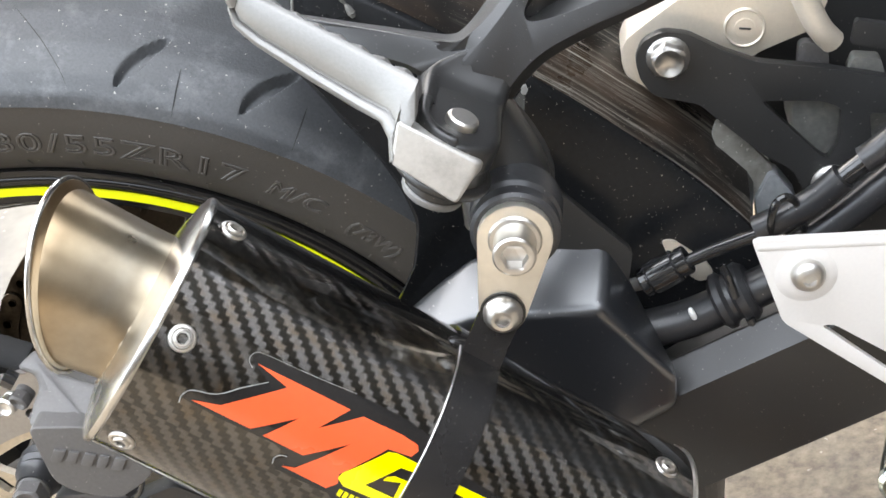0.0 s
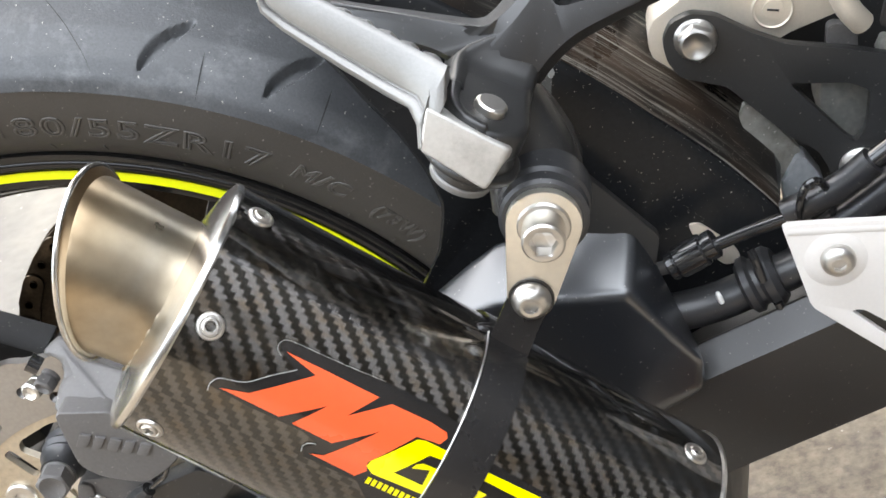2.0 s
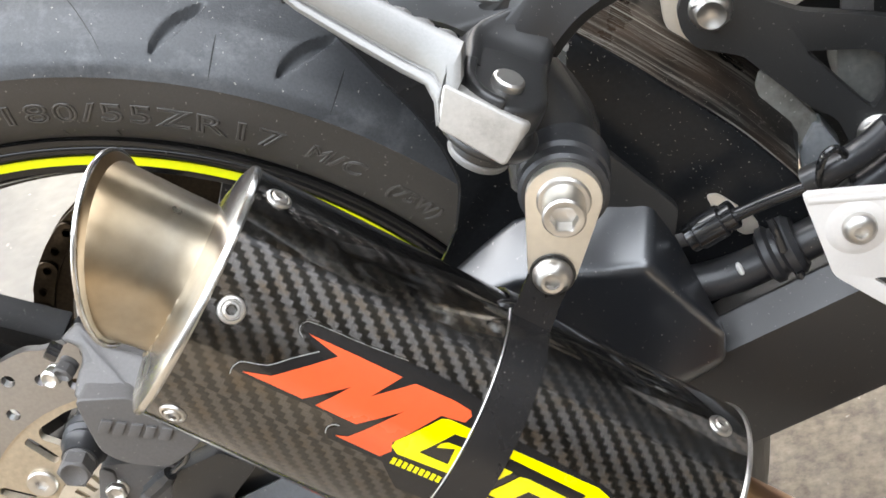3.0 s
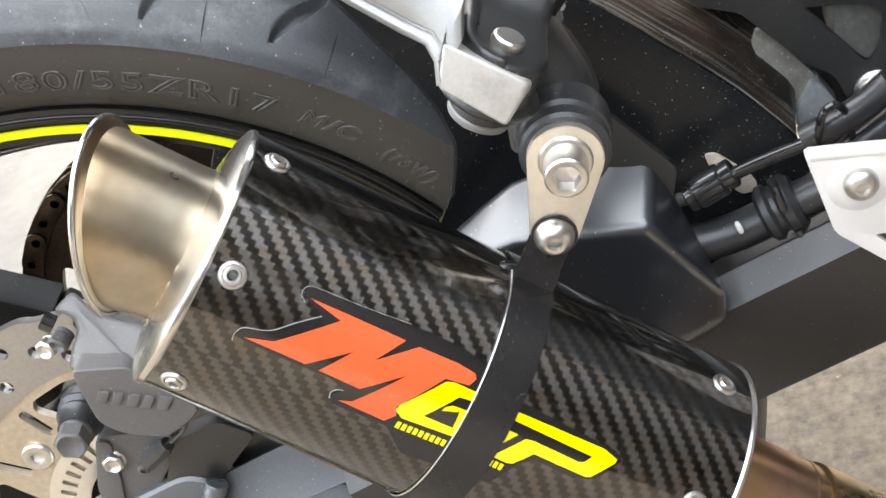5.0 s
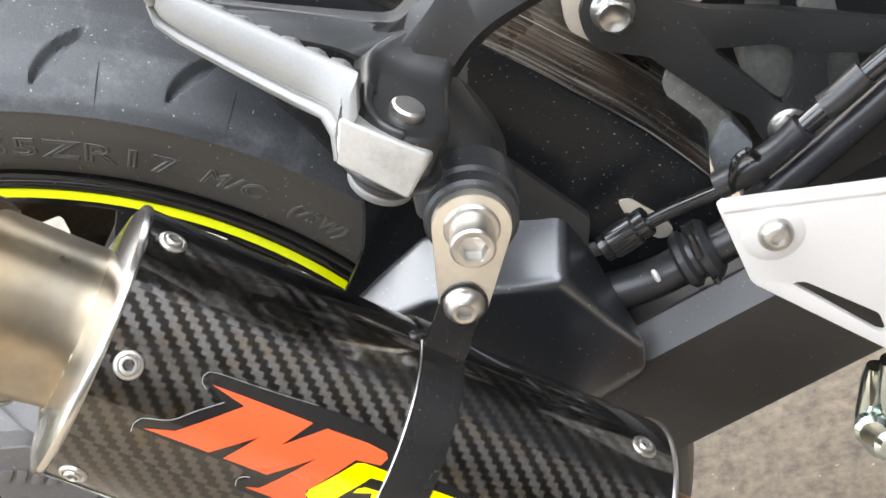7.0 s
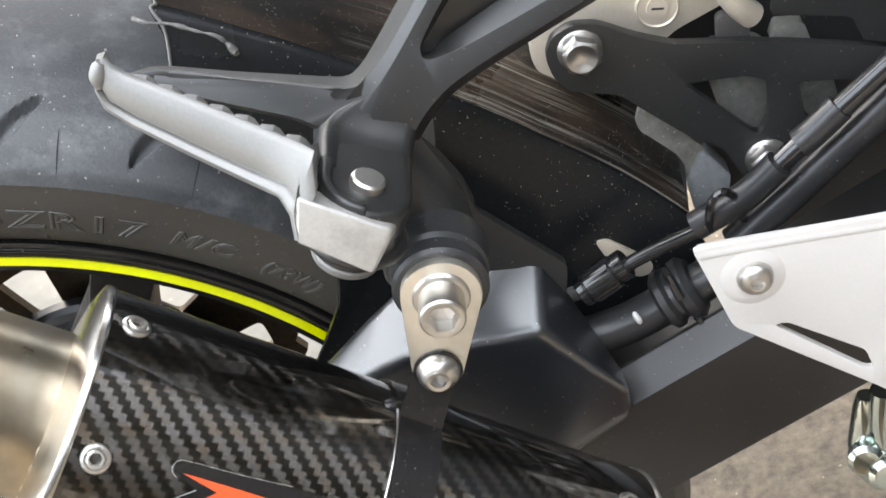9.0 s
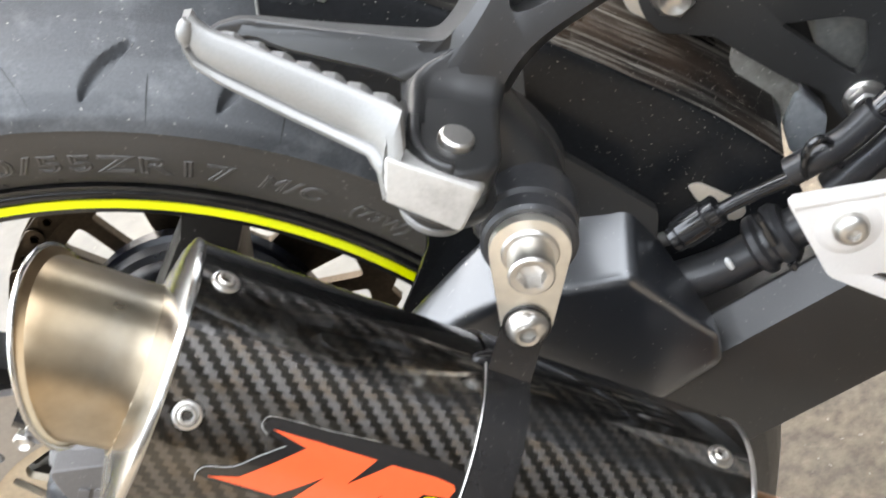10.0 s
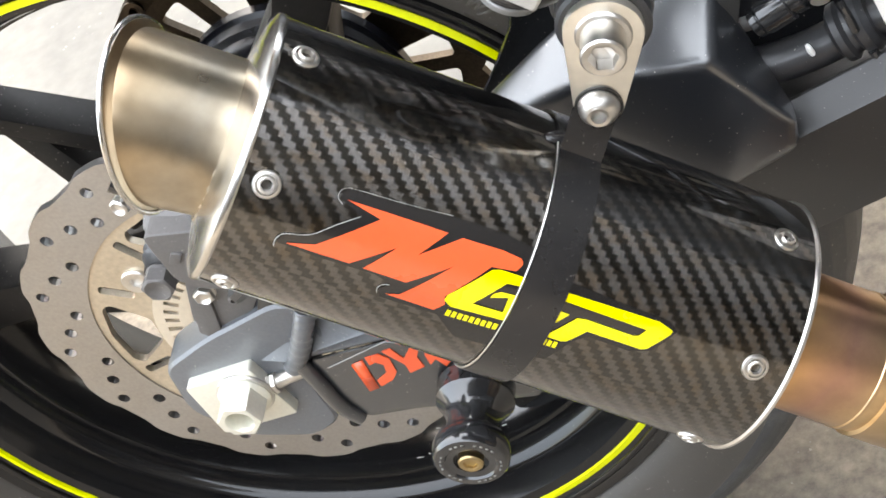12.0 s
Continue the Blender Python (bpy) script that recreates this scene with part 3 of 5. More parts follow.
def beam(p, q, w0, w1, d0, d1, bev=0.003):
    """A tapered spoke from p to q in the wheel's plane: widths w, depths d."""
    p, q = Vector(p), Vector(q)
    d = (q - p).normalized()
    s = Vector((-d.z, 0, d.x))
    rings = []
    for c, w, h in ((p, w0, d0), (q, w1, d1)):
        rings.append([c + s * w / 2 + Vector((0, -h / 2, 0)), c + s * w / 2 + Vector((0, h / 2, 0)), c - s * w / 2 + Vector((0, h / 2, 0)), c - s * w / 2 + Vector((0, -h / 2, 0))])
    bm = loft(rings)
    bmesh.ops.recalc_face_normals(bm, faces=bm.faces)
    return bevel(bm, bev)


SPOKE0 = 118.0
for k in range(6):
    a = SPOKE0 + 60 * k
    if k == 0:
        # the spoke beside the outlet: a flat arm whose top shows, and a branch down to the hub
        arm_a, arm_b = AXLE + Vector((-0.150, -0.0125, 0.1715)), AXLE + Vector((-0.030, -0.0125, 0.0955))
        bm = beam(arm_a, arm_b, 0.011, 0.011, 0.025, 0.027, 0.0015)
        merge(bm, beam(arm_b, AXLE + Vector((0.010, -0.0125, 0.040)), 0.012, 0.020, 0.027, 0.040))
        merge(bm, beam(AXLE + Vector((-0.088, -0.0100, 0.128)), AXLE + Vector((-0.055, -0.0100, 0.045)), 0.015, 0.018, 0.020, 0.030))
        part("spoke", bm, SPOKE_BLACK, rim)
        continue
    bm = beam(polar(0.14, a), polar(0.200, a), 0.026, 0.032, 0.034, 0.040)
    for s in (-1, 1):
        merge(bm, beam(polar(0.046, a + s * 44), polar(0.158, a + s * 1.5), 0.018, 0.021, 0.040, 0.034))
    part("spoke", bm, SPOKE_BLACK, rim)
part("hub", turned([(0.002, -0.06), (0.034, -0.06), (0.04, -0.05), (0.04, 0.05), (0.034, 0.06), (0.002, 0.06)], AXLE, (0, 1, 0), 40), RIM_BLACK, rim)
part("sprocket_carrier", turned([(0.03, 0.040), (0.050, 0.042), (0.056, 0.060), (0.058, 0.080), (0.062, 0.084), (0.064, 0.090), (0.068, 0.092), (0.070, 0.097), (0.073, 0.099), (0.073, 0.106), (0.066, 0.110), (0.03, 0.110)], AXLE, (0, 1, 0), 64), mat("dark_blue_black_carrier", (0.006, 0.007, 0.011), 0.25, vary=0.2), rim)

# brake disc
disc_y = -0.0650
N = 240
outer, inner = [], []
bm = bmesh.new()
holes = []
for i in range(N):
    a = 2 * math.pi * i / N
    r = 0.1252 + 0.0016 * math.tanh(2.2 * math.cos(16 * (a - radians(126.9))))
    outer.append((r * math.cos(a), AXLE.z + r * math.sin(a)))
    inner.append((0.0915 * math.cos(a), AXLE.z + 0.0915 * math.sin(a)))


def small_circle(r, a, size, n=12):
    c = polar(r, a)
    return [(c.x + size * math.cos(2 * math.pi * i / n), c.z + size * math.sin(2 * math.pi * i / n)) for i in range(n)]


for k in range(16):
    for r, a in ((0.1005, 116.5), (0.1085, 124.2), (0.1162, 131.9)):
        holes.append(small_circle(r, a + 22.5 * k, 0.0036))
disc = part("brake_disc", prism(outer, disc_y - 0.0025, disc_y + 0.0025, 0, holes=[inner, *holes]), DISC, bike, "scalloped drilled steel brake disc", angle=20)
spider_out = [(0.0925 * math.cos(2 * math.pi * i / 96), AXLE.z + 0.0925 * math.sin(2 * math.pi * i / 96)) for i in range(96)]
spider_holes = [[(0.040 * math.cos(2 * math.pi * i / 48), AXLE.z + 0.040 * math.sin(2 * math.pi * i / 48)) for i in range(48)]]
for k in range(5):
    a = 101.4 + 72 * k
    w = [(0.061, a - 8), (0.061, a + 8), (0.066, a + 11), (0.082, a + 17), (0.0865, a + 14), (0.0875, a), (0.0865, a - 14), (0.082, a - 17), (0.066, a - 11)]
    spider_holes.append(rounded([(polar(r, b).x, polar(r, b).z) for r, b in w], 0.004))
    for b in (a + 36 - 15, a + 36 + 11):
        w = [(0.067, b - 2.4), (0.067, b + 2.4), (0.0865, b + 1.9), (0.0865, b - 1.9)]
        spider_holes.append(rounded([(polar(r, q).x, polar(r, q).z) for r, q in w], 0.0026))
part("carrier", prism(spider_out, disc_y - 0.0015, disc_y + 0.003, 0, holes=spider_holes), CARRIER, disc, "tan heat-stained disc carrier", angle=20)
for k in range(5):
    prof = [(0.0005, -0.001), (0.0082, -0.001), (0.0082, 0.0016), (0.0074, 0.0024), (0.0040, 0.0026), (0.0030, 0.0022), (0.0029, 0.0004), (0.0003, 0.0002)]
    hx = (5, 6)
    part("disc_bolt", turned(prof, polar(0.067, 65.4 + 72 * k, disc_y - 0.0015), (0, -1, 0), 24, hx), STEEL, disc)
ring_holes = [[(0.036 * math.cos(2 * math.pi * i / 48), AXLE.z + 0.036 * math.sin(2 * math.pi * i / 48)) for i in range(48)]]
for k in range(45):
    a = 1.2 + 8 * k
    ring_holes.append([(polar(r, b).x, polar(r, b).z) for r, b in ((0.0432, a - 2.0), (0.0432, a + 2.0), (0.0512, a + 1.7), (0.0512, a - 1.7))])
part("speed_ring", prism([(0.057 * math.cos(2 * math.pi * i / 96), AXLE.z + 0.057 * math.sin(2 * math.pi * i / 96)) for i in range(96)], disc_y - 0.006, disc_y - 0.004, 0, holes=ring_holes), BRUSHED, disc, "slotted wheel speed ring", angle=20)

# chain round the far sprocket
chain_y = 0.118
teeth = [((0.1105 + 0.0025 * math.cos(45 * 2 * math.pi * i / 180)) * math.cos(2 * math.pi * i / 180), AXLE.z + (0.1105 + 0.0025 * math.cos(45 * 2 * math.pi * i / 180)) * math.sin(2 * math.pi * i / 180)) for i in range(180)]
windows = [[(0.035 * math.cos(2 * math.pi * i / 40), AXLE.z + 0.035 * math.sin(2 * math.pi * i / 40)) for i in range(40)]]
for k in range(6):
    for a0, a1 in ((92.0, 109.5), (116.5, 127.5)):
        windows.append(rounded([(polar(r, b + 60 * k).x, polar(r, b + 60 * k).z) for r, b in ((0.064, a0 + 1), (0.064, a1 - 1), (0.080, a1), (0.0955, a1 + 0.5), (0.0955, (a0 + a1) / 2), (0.0955, a0 - 0.5), (0.080, a0))], 0.004))
part("sprocket", prism(teeth, chain_y - 0.003, chain_y + 0.003, 0, holes=windows), CHAIN, bike, "dark rear sprocket with cut-outs", angle=20)
link = None
chain = None
for k in range(46):
    s = k * 0.0159
    arc = 0.1125 * math.pi
    if s < arc:
        a = 90 + s / 0.1125 * 57.2958
        p, t = polar(0.1125, a, chain_y), a + 90
    else:
        p, t = polar(0.1125, 270, chain_y) + Vector((s - arc, 0, 0.03 * (s - arc))), 0
    bm = bmesh.new()
    for y in ((-0.0085, -0.0065), (0.0065, 0.0085)) if k % 2 else ((-0.0062, -0.0042), (0.0042, 0.0062)):
        pts = [(0.0078 + 0.0065 * math.cos(b), 0.0065 * math.sin(b)) for b in (radians(-90 + 22.5 * i) for i in range(9))]
        pts += [(-0.0078 - 0.0065 * math.cos(b), -0.0065 * math.sin(b)) for b in (radians(-90 + 22.5 * i) for i in range(9))]
        prism(pts, *y, 0.0004, into=bm)
    for x in (-0.0078, 0.0078):
        merge(bm, turned([(0.0005, -0.0095), (0.0026, -0.0095), (0.0026, 0.0095), (0.0005, 0.0095)], (x, 0, 0), (0, 1, 0), 10))
    bmesh.ops.transform(bm, matrix=Matrix.Translation(p) @ Matrix.Rotation(-radians(t), 4, "Y"), verts=bm.verts)
    if chain is None:
        chain = part("drive_chain", bm, CHAIN, bike, "oily dark drive chain")
    else:
        part("chain_link", bm, CHAIN, chain)

# ---- swingarm ----
arm_shape = [(-0.0371, 0.3372), (-0.0054, 0.3510), (0.0406, 0.3641), (0.0552, 0.3557), (0.0358, 0.3208), (0.0309, 0.2986), (0.0317, 0.2710), (0.0125, 0.2622), (-0.0223, 0.2732), (-0.0419, 0.3022)]
arm = part("swingarm", prism(rounded(arm_shape, 0.008), -0.112, -0.088, 0.004, segments=3), ARM_GREY, bike, "satin black swingarm with faceted sides, sky sheen painted grey-blue")


def wedge(front, back, bev, material, parent, name, label=""):
    bm = loft([front, back])
    bmesh.ops.recalc_face_normals(bm, faces=bm.faces)
    return part(name, bevel(bm, bev, 3), material, parent, label)


facet = [(-0.0040, -0.1060, 0.3275), (0.0310, -0.1060, 0.3435), (0.0544, -0.1060, 0.3555), (0.0944, -0.1060, 0.3668), (0.1200, -0.1080, 0.3400), (0.0760, -0.1180, 0.3368), (0.0436, -0.1180, 0.3318), (0.0311, -0.1180, 0.3290)]
wedge(facet, [(x, y + 0.010, z - 0.006) for x, y, z in facet], 0.0008, ARM_GREY, arm, "arm_facet", "sloping facet, sky sheen painted pale grey-blue")
wedge([(0.0410, -0.1165, 0.3267), (0.0843, -0.1165, 0.3278), (0.1497, -0.1165, 0.2891), (0.1404, -0.1165, 0.2643), (0.0770, -0.1165, 0.2741), (0.0492, -0.1165, 0.2756), (0.0433, -0.1165, 0.2933)], [(0.0227, -0.0900, 0.2986), (0.0684, -0.0900, 0.2998), (0.1375, -0.0900, 0.2589), (0.1276, -0.0900, 0.2326), (0.0607, -0.0900, 0.2430), (0.0313, -0.0900, 0.2446), (0.0251, -0.0900, 0.2633)], 0.004, ARM, arm, "arm_side", "matt black side panel")
wedge([(0.0416, -0.1150, 0.3264), (0.0837, -0.1150, 0.3270), (0.1491, -0.1150, 0.2874), (0.1529, -0.1000, 0.2987), (0.0932, -0.1000, 0.3406), (0.0521, -0.1020, 0.3460)], [(0.0313, -0.1000, 0.3106), (0.0747, -0.1000, 0.3112), (0.1421, -0.1000, 0.2703), (0.1493, -0.0920, 0.2901), (0.0887, -0.0920, 0.3327), (0.0469, -0.0940, 0.3380)], 0.002, ARM_GREY, arm, "arm_top", "top of the swingarm, sky sheen painted grey-blue")
part("arm_rib", tube([(0.0350, -0.1155, 0.3256), (0.0381, -0.1170, 0.3115), (0.0402, -0.1170, 0.2901), (0.0455, -0.1155, 0.2749)], 0.0042, 12), ARM, arm)
for outline in ([(0.0598, 0.3162), (0.0665, 0.3182), (0.0655, 0.2956), (0.0597, 0.2946)], [(0.0686, 0.3193), (0.0756, 0.3198), (0.0798, 0.3152), (0.0793, 0.3047), (0.0748, 0.2996), (0.0671, 0.2965), (0.0669, 0.3013), (0.0741, 0.3055), (0.0751, 0.3117), (0.0722, 0.3145), (0.0683, 0.3134)], [(0.0783, 0.3211), (0.0832, 0.3218), (0.0867, 0.3129), (0.0939, 0.3209), (0.0984, 0.3203), (0.0933, 0.3121), (0.0939, 0.3041), (0.0853, 0.3018), (0.0855, 0.3083)], [(0.0998, 0.3208), (0.1045, 0.3219), (0.1091, 0.3051), (0.1044, 0.3011), (0.1012, 0.3077), (0.0974, 0.3044), (0.0975, 0.3116)]):
    part("sticker_shape", prism(outline, -0.1172, -0.1166), RED, arm, "orange sticker shape")
part("sticker_line", tube([(0.0474, -0.1168, 0.3176), (0.0843, -0.1168, 0.3278)], 0.0003, 6), DECAL_EDGE, arm)
low = [(0.2667, 0.3835), (0.3276, 0.3588), (0.3931, 0.3788)]
lead = Vector((low[2][0] - low[1][0], low[2][1] - low[1][1])).normalized()
a0, a1 = Vector(low[1]) - lead * 0.20, Vector(low[2]) + lead * 0.25
up = Vector((-lead.y, lead.x))
top_b = [(0.3023, 0.4081), (0.3552, 0.4177)]
hh = (Vector(top_b[0]) - a0).dot(up)
rings = []
for c in (a0, a1):
    sec = [(0, -0.118), (0.006, -0.135), (hh, -0.135), (hh + 0.0095, -0.1235), (hh + 0.0092, -0.1205), (hh - 0.016, -0.1195), (hh - 0.018, -0.06), (0, -0.06)]
    rings.append([(c.x + up.x * h, y, c.y + up.y * h) for h, y in sec])
bm = loft(rings)
bmesh.ops.recalc_face_normals(bm, faces=bm.faces)
part("beam", bevel(bm, 0.003), BLACK_CAST, arm)
front = [(0.2095, -0.1347, 0.4585), (0.2285, -0.1380, 0.4642), (0.2580, -0.1380, 0.4615), (0.2808, -0.1380, 0.4594), (0.3051, -0.1400, 0.4220), (0.3021, -0.1400, 0.4084), (0.2662, -0.1400, 0.3938), (0.1843, -0.1330, 0.4081), (0.1884, -0.1316, 0.4519)]
back = [(0.2160, -0.1130, 0.4725), (0.2305, -0.1110, 0.4795), (0.2695, -0.1090, 0.4825), (0.2890, -0.1080, 0.4780), (0.3032, -0.1220, 0.4128), (0.2934, -0.0700, 0.3434), (0.2518, -0.0700, 0.3266), (0.1578, -0.0700, 0.3453), (0.1867, -0.1187, 0.4570)]
bm = loft([front, back])
bmesh.ops.recalc_face_normals(bm, faces=bm.faces)
part("arm_brace", bevel(bm, 0.0045, 4), ARM, arm, "satin black faceted brace box on the swingarm")

block = [(-0.0283, 0.3273), (0.0105, 0.3313), (0.0181, 0.2922), (-0.0268, 0.2879)]
PALE_ALLOY = mat("pale_plated_alloy", (0.72, 0.70, 0.61), 0.42, 0.5, vary=0.08, grain=500, bump=0.05)
part("axle_block", prism(rounded(block, 0.002), -0.119, -0.108, 0.0008), PALE_ALLOY, arm, "bright chain adjuster block")
part("axle_washer", turned([(0.001, 0), (0.0150, 0), (0.0150, 0.0012), (0.0145, 0.0018), (0.001, 0.0018)], (0, -0.119, 0.315), (0, -1, 0), 40), STEEL, arm)
prof = [(0.001, 0), (0.0138, 0), (0.0138, 0.0016), (0.0104, 0.0032), (0.0104, 0.0155), (0.0096, 0.0170), (0.0074, 0.0170), (0.0068, 0.0160), (0.0068, 0.006), (0.001, 0.006)]
part("axle_nut", turned(prof, (0, -0.1205, 0.315), (0, -1, 0), 48, (3, 4, 5), 0.3), PALE_ALLOY, arm, "bright hexagonal axle nut")
part("adjuster_bolt", tube([(0.0092, -0.1150, 0.3121), (0.0334, -0.1150, 0.3184)], 0.0038, 14), STEEL, arm)
prof, hx = hex_bolt(0.005, 0.007, 0.0052)
part("lock_nut", turned(prof, (0.0167, -0.1150, 0.3139), (-0.98, 0, -0.1), 24, (2, 3, 4, 5)), STEEL, arm)
part("weld_bead", tube([(0.0552, -0.1140, 0.3581), (0.0491, -0.1170, 0.3477), (0.0406, -0.1170, 0.3348), (0.0297, -0.1140, 0.3207)], lambda f: 0.0054 + 0.0003 * math.sin(f * 55), 12, 10), ARM_GREY, arm)

# spool slider
sp = Vector((0.1132, -0.1650, 0.2840))
prof = [(0.002, 0), (0.0165, 0), (0.0195, 0.002), (0.0195, 0.012), (0.0150, 0.018), (0.0128, 0.025), (0.0140, 0.032), (0.0180, 0.036), (0.0190, 0.040), (0.0186, 0.046), (0.0172, 0.048), (0.0130, 0.0485), (0.0120, 0.0475), (0.0085, 0.047), (0.008, 0.044), (0.002, 0.044)]
spool = part("spool_slider", turned(prof, (sp.x, -0.117, sp.z), (0, -1, 0), 48), GLOSS, arm, "gloss black paddock stand spool")
for k in range(30):
    if k % 10 not in (0, 1, 6):
        a = radians(12 * k)
        part("spool_bar", prism([(sp.x + r * math.cos(a + d), sp.z + r * math.sin(a + d)) for r, d in ((0.0141, -0.05), (0.0141, 0.05), (0.0149, 0.05), (0.0149, -0.05))], -0.1656, -0.1648), GREY_PART, spool)
prof, hx = cap_screw(0.0062, 0.004, 0.0032)
part("spool_bolt", turned(prof, (sp.x, -0.162, sp.z), (0, -1, 0), 24, hx), BRASS, arm, "brass coloured socket bolt")

# ---- muffler ----
A = Vector((0.70349, -0.01499, -0.71055))
NRM = Vector((0.71063, 0.00034, 0.70357))
OUT = Vector((-0.01031, -0.99989, 0.01089))
CENTRE = Vector((0.13847, -0.20562, 0.52715))
MR = 0.0477


def shell_point(u, phi, r=MR):
    """A point on the muffler: u metres along its axis, phi degrees from facing outward towards the top."""
    return CENTRE + A * u + (OUT * math.cos(radians(phi)) + NRM * math.sin(radians(phi))) * r


MUF = Matrix(((OUT.x, NRM.x, A.x, CENTRE.x), (OUT.y, NRM.y, A.y, CENTRE.y), (OUT.z, NRM.z, A.z, CENTRE.z), (0, 0, 0, 1)))


def muffler_lathe(profile, segments=96):
    bm = lathe([(r, u) for r, u in profile], segments)
    bmesh.ops.transform(bm, matrix=MUF, verts=bm.verts)
    return bm


def shell_bm(u0, u1, nu=24, na=128):
    bm = bmesh.new()
    uvs = bm.loops.layers.uv.new("cloth")
    grid = [[bm.verts.new(shell_point(u0 + (u1 - u0) * i / nu, 360 * j / na)) for j in range(na)] for i in range(nu + 1)]
    for i in range(nu):
        for j in range(na):
            f = bm.faces.new((grid[i][j], grid[i + 1][j], grid[i + 1][(j + 1) % na], grid[i][(j + 1) % na]))
            for lp, (a, c) in zip(f.loops, ((i, j), (i + 1, j), (i + 1, j + 1), (i, j + 1))):
                lp[uvs].uv = ((u1 - u0) * a / nu, 2 * math.pi * MR * c / na)
    return bm


muffler = part("muffler", shell_bm(-0.0075, 0.1905), CARBON, bike, "short round carbon fibre muffler with red and yellow logo")
part("end_flange", muffler_lathe([(0.026, -0.0075), (0.0479, -0.0075), (0.0484, -0.0082), (0.0484, -0.0096), (0.0479, -0.0104), (0.0470, -0.0108), (0.044, -0.0122), (0.036, -0.0140), (0.031, -0.0150), (0.026, -0.0155)]), POLISHED, muffler, "polished steel end flange")
part("front_cap", muffler_lathe([(0.02, 0.1905), (0.0478, 0.1905), (0.0484, 0.1912), (0.0484, 0.1922), (0.0476, 0.1928), (0.040, 0.194), (0.02, 0.195)]), STEEL, muffler)


# the outlet stub is welded on at a slight angle to the can
TAIL, TAIL_A, TAIL_N = Vector((0.1397, -0.206, 0.5283)), Vector((0.68316, -0.0120, -0.73017)), Vector((0.73022, 0, 0.68321))


def tail_ring(f, r, n=64):
    """A ring of the slash-cut outlet: f runs from the flange to the lip."""
    ring = []
    for i in range(n):
        a = 2 * math.pi * i / n
        s, q = r * math.cos(a), r * math.sin(a)
        u = -0.013 + f * (-0.0285 - 0.626 * q - 0.158 * s)
        ring.append(TAIL + TAIL_A * u + OUT * (s + 0.0015 * f) + TAIL_N * (q - 0.0014 * f))
    return ring


flare = [(0.0, 0.0290), (0.05, 0.0284), (0.2, 0.0284), (0.4, 0.0285), (0.6, 0.0287), (0.8, 0.0288), (0.90, 0.0289), (0.915, 0.0288), (0.93, 0.0296), (0.945, 0.0306), (0.965, 0.0313), (0.985, 0.0314), (1.0, 0.0309), (1.01, 0.0300), (0.99, 0.0290), (0.9, 0.0281), (0.5, 0.0276), (0.0, 0.0272)]
part("outlet", loft([tail_ring(f, r) for f, r in flare], closed_ends=False), TITAN, muffler, "straw-tinted titanium outlet with rolled lip")
part("lip_ring", tube([*tail_ring(0.985, 0.0309, 48), tail_ring(0.985, 0.0309, 48)[0]], 0.0011, 10, 3), POLISHED, muffler, "bright rolled lip")
part("weld_ring", tube([CENTRE + A * (-0.0146 + 0.0004 * math.sin(i * 2.4)) + (OUT * math.cos(i * math.pi / 36) + NRM * math.sin(i * math.pi / 36)) * (0.0289 + 0.0002 * math.sin(i * 1.7)) for i in range(73)], 0.0008, 8, 3), TITAN, muffler)
part("baffle", muffler_lathe([(0.001, -0.004), (0.0278, -0.004), (0.0278, -0.002), (0.001, -0.002)], 48), GLOSS, muffler)
for u, phi in ((0.0004, 91.3), (0.0004, 34.3), (0.0004, -23.4), (0.0004, 152), (0.0004, 212), (0.0004, 272), (0.1788, 86.3), (0.1788, 27.9), (0.1788, -30), (0.1788, 152), (0.1788, 212), (0.1788, 272)):
    p = shell_point(u, phi, MR - 0.0002)
    prof = [(0.0005, -0.001), (0.0048, -0.001), (0.0048, 0.0004), (0.0045, 0.0009), (0.0037, 0.0011), (0.0034, 0.0003), (0.0031, 0.0003), (0.0029, 0.0015), (0.0025, 0.0019), (0.0020, 0.0019), (0.0018, 0.0016), (0.0018, -0.0004), (0.0003, -0.0006)]
    hx = (10, 11)
    part("screw", turned(prof, p, p - CENTRE - A * u, 24, hx), STEEL, muffler)

# inlet pipe
part("inlet_pipe", muffler_lathe([(0.0262, 0.19), (0.0268, 0.20), (0.0268, 0.235), (0.0272, 0.2355), (0.0272, 0.2365), (0.0266, 0.237), (0.0266, 0.2415), (0.0282, 0.242), (0.0284, 0.31), (0.0284, 0.33)], 64), PIPE, muffler, "heat-coloured steel link pipe")

# strap
clip = [shell_point(0.0860 + 0.0035 * i, 96 + 1.5 * i, MR - 0.001) for i in range(6)]
part("strap_clip", tube(clip, lambda f: 0.0016 + 0.0026 * math.sin(math.pi * min(1, max(0, f))) ** 0.7, 14, 4), STRAP, muffler, "black folded end of the strap")
rings = []
for i in range(97):
    phi = -262 + 352 * i / 96
    ring = [shell_point(0.0910, phi, MR + 0.0003), shell_point(0.0910, phi, MR + 0.0014), shell_point(0.1064, phi, MR + 0.0014), shell_point(0.1064, phi, MR + 0.0003)]
    rings.append(ring)
end = [Vector(p) for p in rings[-1]]
tip = Vector((0.2541, -0.1975, 0.5054))
for f in (0.35, 0.75, 1.0, 1.22):
    half = 0.0076 if f < 1.1 else 0.004
    c = (end[0] + end[2]) / 2
    mid = c.lerp(tip, f)
    t = Vector((0, -0.0008, 0))
    rings.append([mid - A * half - t, mid - A * half + t, mid + A * half + t, mid + A * half - t])
bm = loft(rings)
part("strap", bm, STRAP, muffler, "black hanger strap round the muffler")
